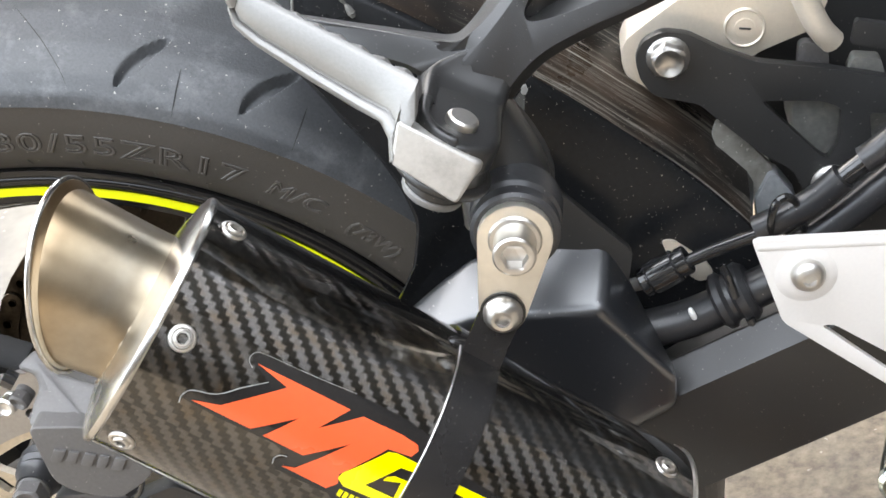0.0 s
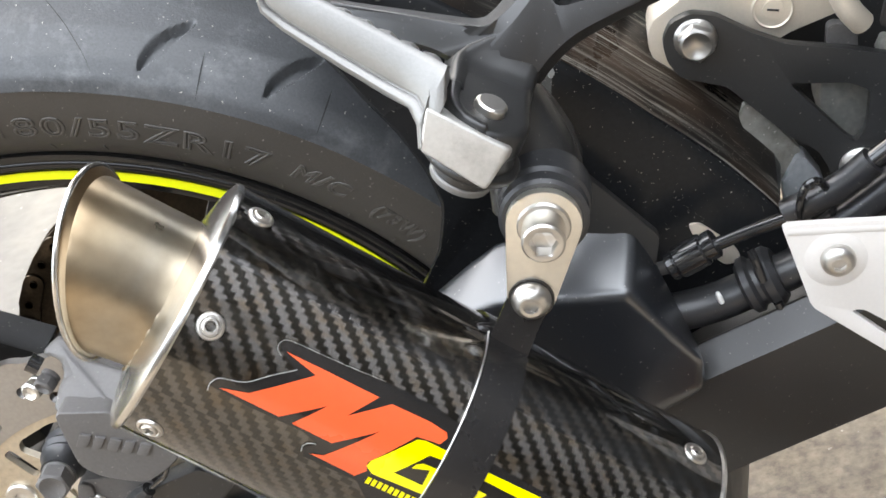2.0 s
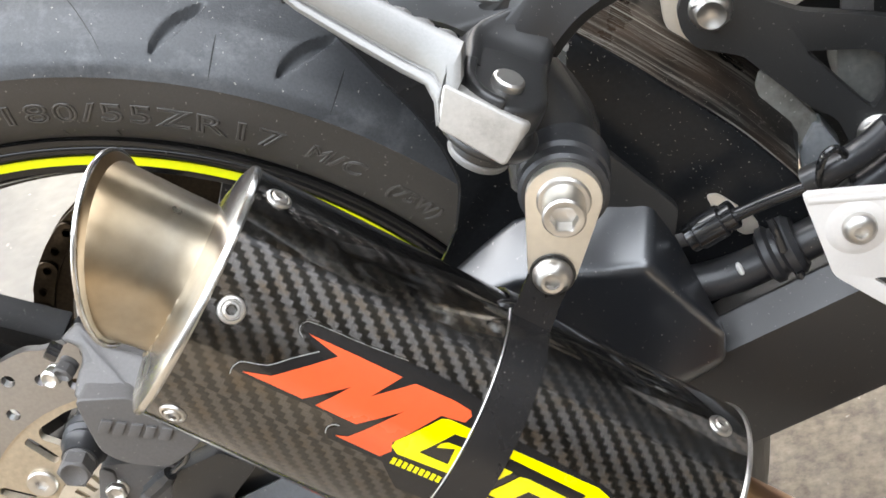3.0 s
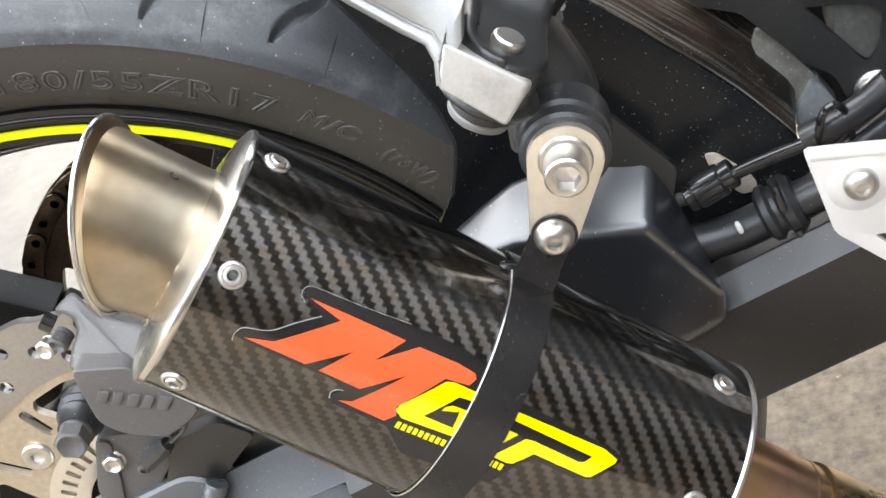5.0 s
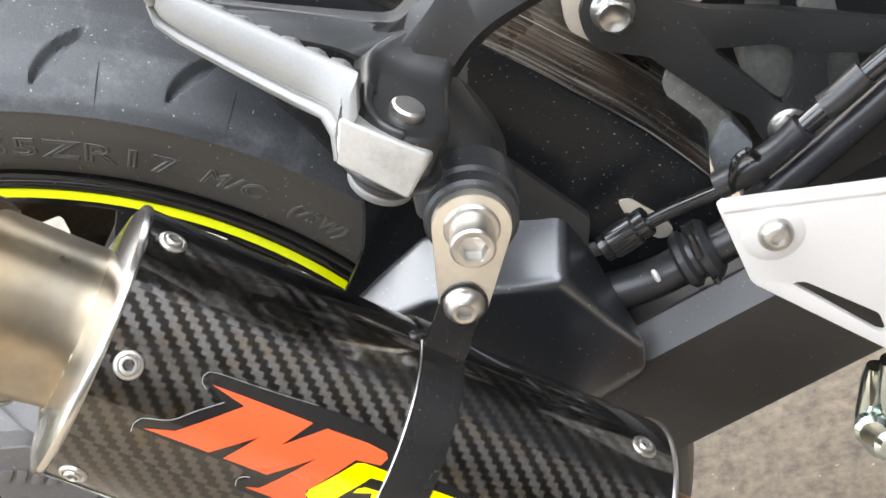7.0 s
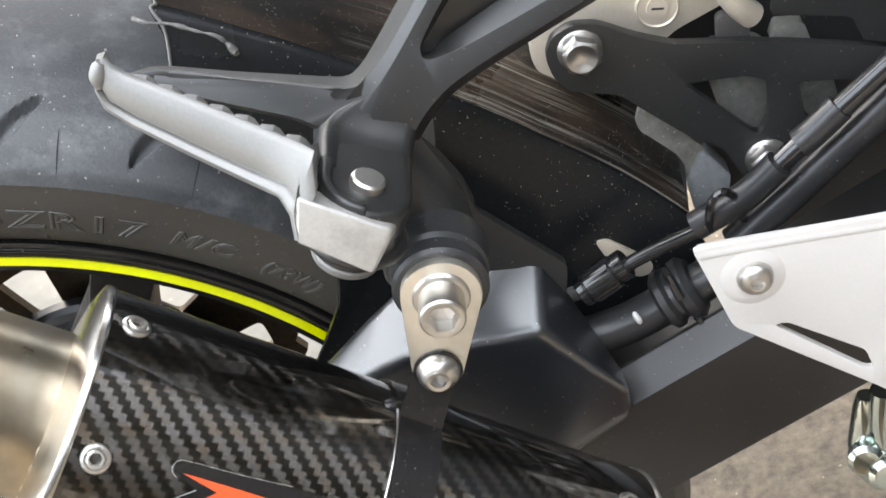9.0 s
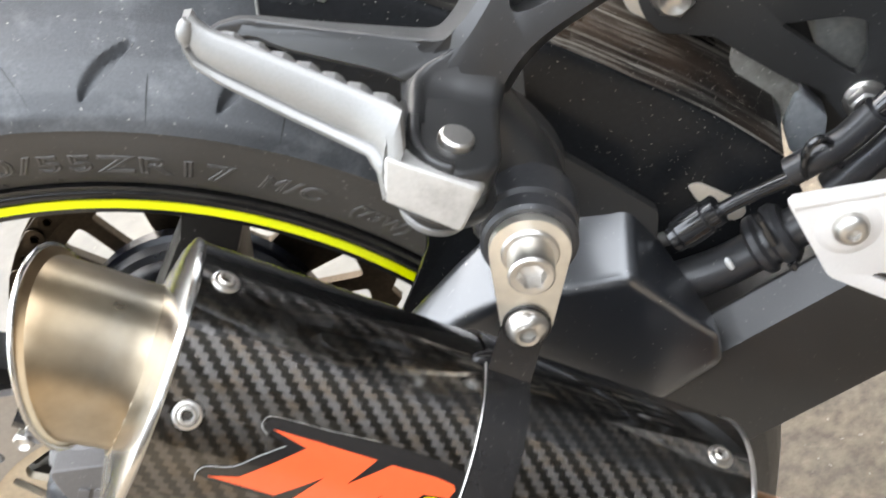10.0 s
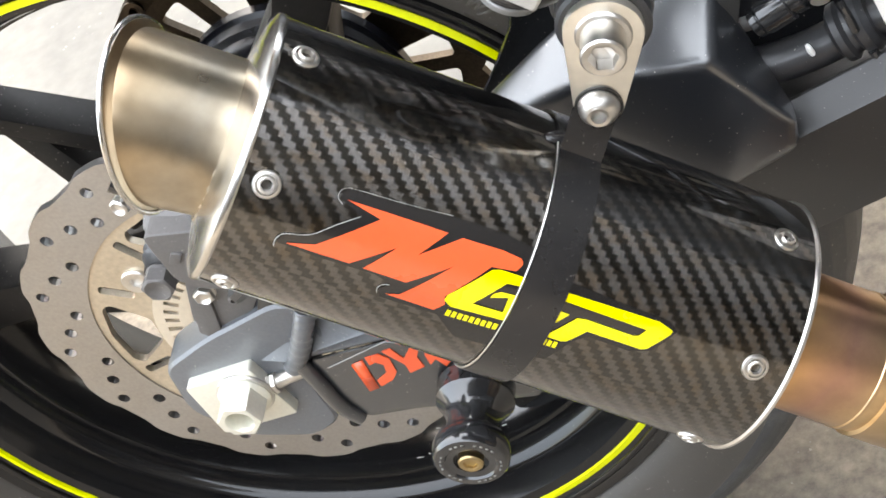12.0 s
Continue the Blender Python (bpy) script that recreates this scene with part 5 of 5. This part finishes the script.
hole_b = [(0.4021, 0.4847), (0.4217, 0.4784), (0.4245, 0.4706), (0.4151, 0.4675), (0.4058, 0.4656), (0.4011, 0.4647)]
side_plate = part("side_plate", prism(rounded(plate_shape, 0.003), -0.067, -0.062, 0.0006, holes=[rounded(hole_a, 0.003), rounded(hole_b, 0.002)]), PLATE, bike, "matt black pressed side plate with cut-outs")
prof, hx = hex_bolt(0.0068, 0.0075, 0.0090)
part("plate_bolt", turned(prof, (0.3259, -0.067, 0.5286), (0, -1, 0), 24, hx), STEEL, side_plate, "bright flanged hex bolt")
part("plate_bolt", turned(prof, (0.3826, -0.067, 0.4548), (0, -1, 0), 24, hx), STEEL, side_plate, "bright flanged hex bolt")

# ---- heel guard ----
guard_shape = [(0.3440, 0.4866), (0.3476, 0.4868), (0.4082, 0.4772), (0.4328, 0.4733), (0.4167, 0.3736), (0.3938, 0.4017), (0.3496, 0.4491)]
slot = [(0.3635, 0.4444), (0.3683, 0.4439), (0.3927, 0.4206), (0.3942, 0.4104), (0.3910, 0.4120)]
heel = part("heel_guard", prism(rounded(guard_shape, 0.003), -0.1555, -0.1525, 0.001, holes=[rounded(slot, 0.002)]), GUARD, bike, "silver painted heel guard plate")
prof, hx = button_screw(0.0066, 0.0045, 0.0026)
part("guard_bolt", turned(prof, (0.362, -0.1570, 0.4691), (0, -1, 0), 32, hx), STEEL, heel, "stainless button bolt")

# ---- hugger ----
LOW = [(60, 0.330), (57, 0.322), (50, 0.303), (46.6, 0.296), (43, 0.287), (40, 0.277), (37.5, 0.258), (36, 0.235), (34, 0.20), (10, 0.20)]
CREASE = [(60, 0.350), (52, 0.347), (45, 0.347), (38, 0.352), (32, 0.357), (26, 0.365), (20, 0.372), (10, 0.385)]


def between(table, a):
    for (a0, v0), (a1, v1) in zip(table, table[1:]):
        if a1 <= a <= a0:
            return v0 + (v1 - v0) * (a0 - a) / (a0 - a1)
    return table[0][1] if a > table[0][0] else table[-1][1]


side_rings, top_rings = [], []
for i in range(61):
    f = i / 60
    a0 = 57.1 + 1.2 * math.sin(min(1, f * 40))
    c = between(CREASE, a0 - 37 * f)
    sec = []
    for k, (dy, da) in enumerate(((-0.0815, 0.2), (-0.0832, 0.5), (-0.0850, 0.2), (-0.089, -0.7), (-0.098, -2.2))):
        a = a0 + da - (37 if k < 2 else 38 + 1.5 * (k - 1)) * f
        lo = between(LOW, a)
        sec.append(polar((c + 0.0012, c + 0.0004, c - 0.0015, c * 0.75 + lo * 0.25, lo)[k], a, dy))
    side_rings.append(sec + [p + Vector((-0.002, 0.003, -0.002)) for p in sec[::-1]])
    sec = [polar(c + dr, a0 - 37 * f + da, dy) for dr, dy, da in ((0.024, 0.08, 1.5 - 5 * f), (0.026, 0.03, 1.5 - 3 * f), (0.018, -0.02, 1.2 + f), (0.0085, -0.058, 1.0 + f), (0.0022, -0.0795, 0.4), (0.0012, -0.0815, 0.2))]
    top_rings.append(sec + [p + Vector((-0.002, 0.002, -0.002)) for p in sec[::-1]])
hugger = part("hugger", loft(side_rings), PLASTIC, bike, "dusty black plastic rear hugger", angle=40)
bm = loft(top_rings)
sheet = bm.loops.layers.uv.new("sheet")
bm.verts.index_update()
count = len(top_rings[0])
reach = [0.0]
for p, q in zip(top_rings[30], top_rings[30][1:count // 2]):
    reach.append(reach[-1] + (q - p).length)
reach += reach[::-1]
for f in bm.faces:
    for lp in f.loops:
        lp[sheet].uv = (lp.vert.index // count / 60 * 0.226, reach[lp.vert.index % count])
part("hugger_top", bm, PLASTIC_TOP, hugger, "scratched, dust-specked top of the hugger, brown reflection in its colour", angle=40)
rear_edge = [p + Vector((-0.0004, -0.0004, 0.0004)) for p in (*top_rings[0][2:6], *side_rings[0][1:5])]
part("pale_edge", tube(rear_edge, 0.0006, 8, 4), SMEAR, hugger, "pale rear edge of the hugger")
part("chipped_speck", prism(rounded([(0.2682, 0.5441), (0.2701, 0.5444), (0.2704, 0.5417), (0.2688, 0.5398), (0.2674, 0.5409)], 0.0005), -0.0996, -0.0990, 0.0001), DECAL_EDGE, hugger)
fold = [(0.2699, -0.0985, 0.5438), (0.2478, -0.0880, 0.5204), (0.2554, -0.0990, 0.5135), (0.2646, -0.1000, 0.5251)]
part("hugger_fold", loft([fold, [(x, y + 0.003, z) for x, y, z in fold]]), PLASTIC, hugger)
smear = smooth_path([(0.1790, -0.0850, 0.6092), (0.1836, -0.0880, 0.6074), (0.1926, -0.0892, 0.6036), (0.1992, -0.0898, 0.5988), (0.2055, -0.0900, 0.5942), (0.2078, -0.0892, 0.5898), (0.2090, -0.0892, 0.5858), (0.2094, -0.0892, 0.5838)], 6)
part("dried_smear", tube(smear, lambda f: 0.00065 + 0.00022 * math.sin(f * 23) + 0.00012 * math.sin(f * 61) + 0.0010 * math.exp(-((f - 0.80) / 0.07) ** 2) + 0.0003 * (f > 0.85), 10, 3), SMEAR, hugger, "dried pale smear")

# ---- hoses ----
hose = part("brake_hose", tube([(0.2891, -0.1080, 0.4259), (0.3144, -0.1080, 0.4277), (0.3509, -0.1080, 0.4384)], 0.0084, 20), HOSE, bike, "black brake hoses and cable")
part("cable_rod", tube([(0.2835, -0.1050, 0.4463), (0.3034, -0.1100, 0.4508)], 0.003, 12), CALIPER, hose)
ferrule = [(0.001, 0), (0.0058, 0), (0.0062, 0.0005), (0.0062, 0.0030), (0.0056, 0.0033), (0.0056, 0.0038), (0.0066, 0.0040), (0.0071, 0.0046), (0.0071, 0.0158), (0.0066, 0.0164), (0.0056, 0.0166), (0.0056, 0.0174), (0.0062, 0.0177), (0.0062, 0.0212), (0.0057, 0.0217), (0.0034, 0.0219), (0.001, 0.0219)]
part("cable_ferrule", turned(ferrule, (0.2978, -0.1120, 0.4512), Vector((0.0226, 0, 0.0085)), 32), GLOSS, hose, "gloss black cable ferrule")
part("thin_cable", tube([(0.3162, -0.1120, 0.4572), (0.3308, -0.1140, 0.4621), (0.3507, -0.1180, 0.4682)], 0.0029, 14), GLOSS, hose)
part("cable_sheath", tube([(0.3475, -0.1150, 0.4679), (0.3687, -0.1180, 0.4767), (0.3831, -0.1200, 0.4870)], 0.0058, 16), HOSE, hose)
part("cable_sheath", tube([(0.3785, -0.1180, 0.4827), (0.3974, -0.1180, 0.4940), (0.4240, -0.1180, 0.5095), (0.4523, -0.1180, 0.5264)], 0.0044, 16), GLOSS, hose)
part("cable_sheath", tube([(0.3917, -0.1180, 0.4912), (0.3974, -0.1180, 0.4940), (0.4089, -0.1180, 0.5012)], 0.0056, 16), HOSE, hose)
part("hose_upper", tube([(0.3597, -0.1120, 0.4523), (0.3821, -0.1120, 0.4656), (0.4220, -0.1120, 0.4904), (0.4514, -0.1120, 0.5094)], 0.0070, 16), HOSE, hose)
part("rubber_boot", turned([(0.003, 0), (0.0098, 0), (0.0122, 0.0018), (0.0124, 0.0045), (0.0104, 0.0062), (0.0102, 0.0080), (0.0128, 0.0100), (0.0130, 0.0135), (0.0108, 0.0160), (0.003, 0.0160)], (0.3254, -0.1100, 0.4333), Vector((0.3509, -0.1080, 0.4384)) - Vector((0.3144, -0.1080, 0.4277)), 32), HOSE, hose, "ribbed rubber boot")
part("hose_clip", tube([(0.3307, -0.1210, 0.4582), (0.3325, -0.1225, 0.4519), (0.3338, -0.1220, 0.4429)], 0.0018, 10), GLOSS, hose)
part("clip_end", tube([(0.3377, -0.1220, 0.4312), (0.3409, -0.1230, 0.4206)], 0.0019, 10), GLOSS, hose)
part("paint_mark", tube([(0.3146, -0.1165, 0.4380), (0.3149, -0.1168, 0.4359), (0.3157, -0.1165, 0.4323)], lambda f: 0.0006 + 0.0007 * math.sin(math.pi * min(1, f * 0.8)), 10, 4), WHITE_INK, hose, "white paint mark")
ring = [(0.3522, -0.1190, 0.4666), (0.3534, -0.1230, 0.4767), (0.3565, -0.1250, 0.4840), (0.3607, -0.1240, 0.4851), (0.3639, -0.1210, 0.4800), (0.3650, -0.1180, 0.4722), (0.3656, -0.1140, 0.4633)]
part("hose_ring", tube(ring, 0.0017, 10, 5), GLOSS, hose, "black wire hose guide")

# ---- caliper ----
cal = part("brake_caliper", prism(rounded([(0.0452, 0.4719), (0.0689, 0.4674), (0.0721, 0.4602), (0.0895, 0.4396), (0.0831, 0.4347), (0.0701, 0.4287), (0.0526, 0.4355), (0.0454, 0.4432), (0.0449, 0.4632)], 0.004), -0.166, -0.115, 0.0035, segments=3), CALIPER, bike, "grey cast rear brake caliper with raised relief on its side")
wedge([(0.0426, -0.1600, 0.4683), (0.0443, -0.1500, 0.4738), (0.0469, -0.1460, 0.4765), (0.0457, -0.1420, 0.4816), (0.0366, -0.1380, 0.4842), (0.0453, -0.1320, 0.4882), (0.0543, -0.1400, 0.4789), (0.0802, -0.1500, 0.4723), (0.0741, -0.1580, 0.4675), (0.0686, -0.1620, 0.4631)], [(0.0161, -0.1150, 0.4387), (0.0185, -0.1050, 0.4452), (0.0237, -0.1050, 0.4509), (0.0249, -0.1050, 0.4590), (0.0177, -0.1050, 0.4644), (0.0304, -0.1050, 0.4724), (0.0353, -0.1050, 0.4574), (0.0575, -0.1050, 0.4436), (0.0463, -0.1050, 0.4327), (0.0379, -0.1050, 0.4248)], 0.003, CALIPER, cal, "caliper_bridge")
for k in range(5):
    c = Vector((0.0488, 0.4546)).lerp(Vector((0.0778, 0.4426)), k / 5)
    lean = Vector((0.0040, 0.0052))
    w = Vector((0.0290, -0.0120)) * (0.15 if k in (0, 2, 4) else 0.13)
    part("raised_bar", prism([tuple(c), tuple(c + w), tuple(c + w + lean), tuple(c + lean)], -0.1672, -0.164, 0.0004), CALIPER, cal)
part("caliper_bracket", prism(rounded([(0.0419, 0.3834), (0.0667, 0.3898), (0.0812, 0.3779), (0.0580, 0.3575), (0.0391, 0.3424), (0.0223, 0.3469)], 0.004), -0.110, -0.098, 0.003), BLACK_CAST, cal)
boot = [(0.002, 0), (0.0100, 0), (0.0100, 0.005), (0.0118, 0.007), (0.0104, 0.010), (0.0116, 0.0125), (0.0100, 0.015), (0.0110, 0.0175), (0.0094, 0.020), (0.0084, 0.026), (0.002, 0.026)]
part("slide_boot", turned(boot, (0.0095, -0.098, 0.411), (0, -1, 0), 28), HOSE, cal, "ribbed rubber slide pin boot")
prof, hx = hex_bolt(0.0070, 0.010, 0.0076)
part("slide_bolt", turned(prof, (0.0095, -0.124, 0.411), (0, -1, 0), 24, hx, 0.2), CALIPER, cal)
part("bleed_cap", tube([(0.0296, -0.1380, 0.4813), (0.0332, -0.1380, 0.4774)], 0.0042, 16), GLOSS, cal)
prof, hx = hex_bolt(0.0042, 0.007, 0.0044)
part("bleed_valve", turned(prof, (0.0310, -0.1300, 0.4668), (-0.35, -0.9, -0.2), 20, hx), CALIPER, cal)
part("bridge_bolt", turned(prof, (0.0227, -0.1280, 0.4627), (-0.2, -0.9, 0.1), 20, hx), STEEL, cal)
part("caliper_mount", prism(rounded([(0.0074, 0.3941), (0.0406, 0.3902), (0.0453, 0.3775), (0.0319, 0.3659), (0.0144, 0.3451), (-0.0083, 0.3511)], 0.004), -0.108, -0.092, 0.003), CALIPER, cal)
prof, hx = hex_bolt(0.0046, 0.005, 0.0056)
part("mount_bolt", turned(prof, (0.0110, -0.1080, 0.3795), (0, -1, 0), 24, hx), STEEL, cal)
prof, hx = button_screw(0.0034, 0.003, 0.0014)
part("mount_screw", turned(prof, (0.0226, -0.1080, 0.3713), (0, -1, 0), 20, hx), CALIPER, cal)
part("sensor_arm", prism(rounded([(0.0076, 0.3939), (0.0140, 0.3905), (0.0101, 0.3695), (0.0044, 0.3482), (-0.0035, 0.3490), (-0.0037, 0.3653)], 0.003), -0.110, -0.098, 0.002), CALIPER, cal)
part("sensor_plate", prism(rounded([(0.0072, 0.3826), (0.0335, 0.3564), (0.0248, 0.3460), (-0.0106, 0.3348), (-0.0083, 0.3434)], 0.003), -0.102, -0.092, 0.002), ARM_GREY, cal)
# dark block added to fill the gap beside the caliper
infill = [(0.0689, 0.3740), (0.1014, 0.3545), (0.1071, 0.3383), (0.0903, 0.3233), (0.0558, 0.3325), (0.0587, 0.3623)]
part("gap_infill", prism(rounded(infill, 0.004), -0.098, -0.090, 0.002), BLACK_CAST, cal)
plug = part("sensor_plug", tube([(0.0290, -0.1140, 0.3785), (0.0360, -0.1150, 0.3832), (0.0430, -0.1160, 0.3880)], lambda f: 0.0046 if f < 0.8 else 0.0036, 8, 4), HOSE, cal, "dark moulded sensor plug")
part("sensor_wire", tube([(0.0425, -0.1160, 0.3876), (0.0500, -0.1200, 0.3935), (0.0580, -0.1240, 0.4010), (0.0640, -0.1260, 0.4120)], 0.0013, 10), GLOSS, cal)

# ---- parts behind the side plate ----
part("shock_link", prism(rounded([(0.3733, 0.4920), (0.3978, 0.4852), (0.3915, 0.4556), (0.3832, 0.4501), (0.3752, 0.4576), (0.3700, 0.4697)], 0.006), -0.05, -0.02, 0.003), GREY_PART, side_plate, "dusty grey linkage behind the plate")
part("link_block", prism(rounded([(0.4003, 0.4663), (0.4175, 0.4720), (0.4177, 0.4566), (0.4068, 0.4516)], 0.002), -0.05, -0.03, 0.002), GREY_PART, side_plate)
mount = part("hugger_mount", prism(rounded([(0.3400, 0.4900), (0.3450, 0.4880), (0.3600, 0.4630), (0.3570, 0.4580), (0.3425, 0.4420), (0.3400, 0.4390), (0.3385, 0.4440), (0.3405, 0.4660), (0.3370, 0.4840)], 0.0015), -0.058, -0.054, 0.001), DIRTY, hugger, "mud-flecked hugger mount")
part("mount_plate", prism(rounded([(0.3576, 0.4621), (0.3612, 0.4613), (0.3673, 0.4484), (0.3618, 0.4320), (0.3533, 0.4305), (0.3488, 0.4372), (0.3493, 0.4501)], 0.0015), -0.062, -0.050, 0.0012), STEEL_GREY, hugger)
part("slot_piece", prism(rounded([(0.3964, 0.5001), (0.4001, 0.5065), (0.4108, 0.5033), (0.4117, 0.4931)], 0.0015), -0.058, -0.050, 0.001), GREY_PART, side_plate)
part("clamp", tube([(0.3820, -0.0750, 0.5480), (0.3862, -0.0750, 0.5320), (0.3912, -0.0720, 0.5222)], 0.0052, 16), FRAME_SILVER, frame_rail)
part("slot_bar", prism(rounded([(0.3985, 0.5165), (0.425, 0.506), (0.428, 0.503), (0.430, 0.493), (0.440, 0.488), (0.444, 0.510), (0.402, 0.527)], 0.002), -0.0668, -0.0630, 0.0005), PLATE, side_plate)
part("slot_block", prism(rounded([(0.379, 0.516), (0.382, 0.517), (0.391, 0.513), (0.389, 0.498), (0.376, 0.502)], 0.0015), -0.056, -0.050, 0.001), CALIPER, side_plate)
pivot_shape = [(0.250, 0.545), (0.257, 0.534), (0.263, 0.520), (0.267, 0.513), (0.276, 0.500), (0.297, 0.469), (0.291, 0.451), (0.262, 0.455), (0.240, 0.465), (0.243, 0.507)]
part("pivot_plate", prism(rounded(pivot_shape, 0.003), -0.116, -0.1115, 0.001), PLATE, frame_rail, "dark frame plate behind the hanger")
# pale patch added where lit ground shows through a gap
part("pale_gap_patch", prism(rounded([(0.3076, 0.4556), (0.3125, 0.4549), (0.3175, 0.4491), (0.3242, 0.4412), (0.3266, 0.4354), (0.3242, 0.4324), (0.3194, 0.4323), (0.3130, 0.4400), (0.3092, 0.4480)], 0.002), -0.0886, -0.0850, 0.0003), FRAME_SILVER, frame_rail)
prof = [(0.0005, -0.0030), (0.0122, -0.0030), (0.0121, -0.0001), (0.0112, 0.0002), (0.0100, 0.0007), (0.0088, 0.0010), (0.0078, 0.0011), (0.0005, 0.0011)]
part("pressed_boss", turned(prof, (0.3612, -0.1555, 0.4684), (0, -1, 0), 48), GUARD, heel, angle=60)
edge_line = [(0.3457, -0.1528, 0.4837), (0.3631, -0.1528, 0.4810), (0.3860, -0.1528, 0.4771), (0.4084, -0.1528, 0.4731), (0.4333, -0.1528, 0.4691)]
part("bent_edge", tube(edge_line, 0.0031, 16, 6), GUARD, heel)

# polished lever below the guard
LEVER = mat("polished_lever_alloy", (0.60, 0.66, 0.62), 0.14, 0.95, vary=0.2, grain=120, bump=0.05)
lever = part("brake_lever_link", tube([(0.3920, -0.1200, 0.3646), (0.3883, -0.1200, 0.3499), (0.3828, -0.1200, 0.3337), (0.3882, -0.1200, 0.3190)], lambda f: 0.0040 + 0.0020 * abs(math.sin(f * 5)), 20, 8), LEVER, bike, "polished silver lever link under the heel guard")
part("link_rod", tube([(0.3986, -0.1250, 0.3695), (0.3945, -0.1250, 0.3519), (0.3924, -0.1250, 0.3295)], 0.0055, 18, 6), LEVER, lever)
prof = [(0.001, 0), (0.0055, 0), (0.0075, 0.002), (0.0075, 0.006), (0.0055, 0.008), (0.001, 0.0085)]
part("link_end", turned(prof, (0.3849, -0.1240, 0.3376), (-0.1, -1, 0.2), 24), LEVER, lever)
part("link_end", turned(prof, (0.3898, -0.1280, 0.3306), (0.1, -1, 0.2), 24), LEVER, lever)

# ---- engine, frame and seat ahead: unseen, added to darken the muffler's reflections ----
eng = prism(rounded([(0.47, 0.30), (0.92, 0.26), (1.10, 0.5), (1.20, 0.92), (1.05, 1.05), (0.70, 1.02), (0.52, 0.84), (0.47, 0.6)], 0.06), -0.235, 0.235, 0.03, segments=3)
part("unseen_engine_block", eng, BLACK_CAST, bike, "unseen black block for engine and frame, added to darken reflections")

seat = prism(rounded([(0.26, 0.90), (0.46, 0.86), (0.76, 0.84), (0.80, 0.93), (0.46, 0.97), (0.24, 0.99)], 0.04), -0.175, 0.175, 0.05, segments=3)
part("seat", seat, PLATE, bike, "unseen plain black seat, added to darken the muffler's reflections")

# dark panel added to black out the gap behind the side plate
backing = prism(rounded([(0.362, 0.345), (0.50, 0.345), (0.50, 0.76), (0.30, 0.76), (0.31, 0.60), (0.356, 0.52), (0.360, 0.43)], 0.01), -0.012, 0.05, 0.004)
part("dark_backing", backing, PLATE, bike, "plain dark backing added behind the side plate")
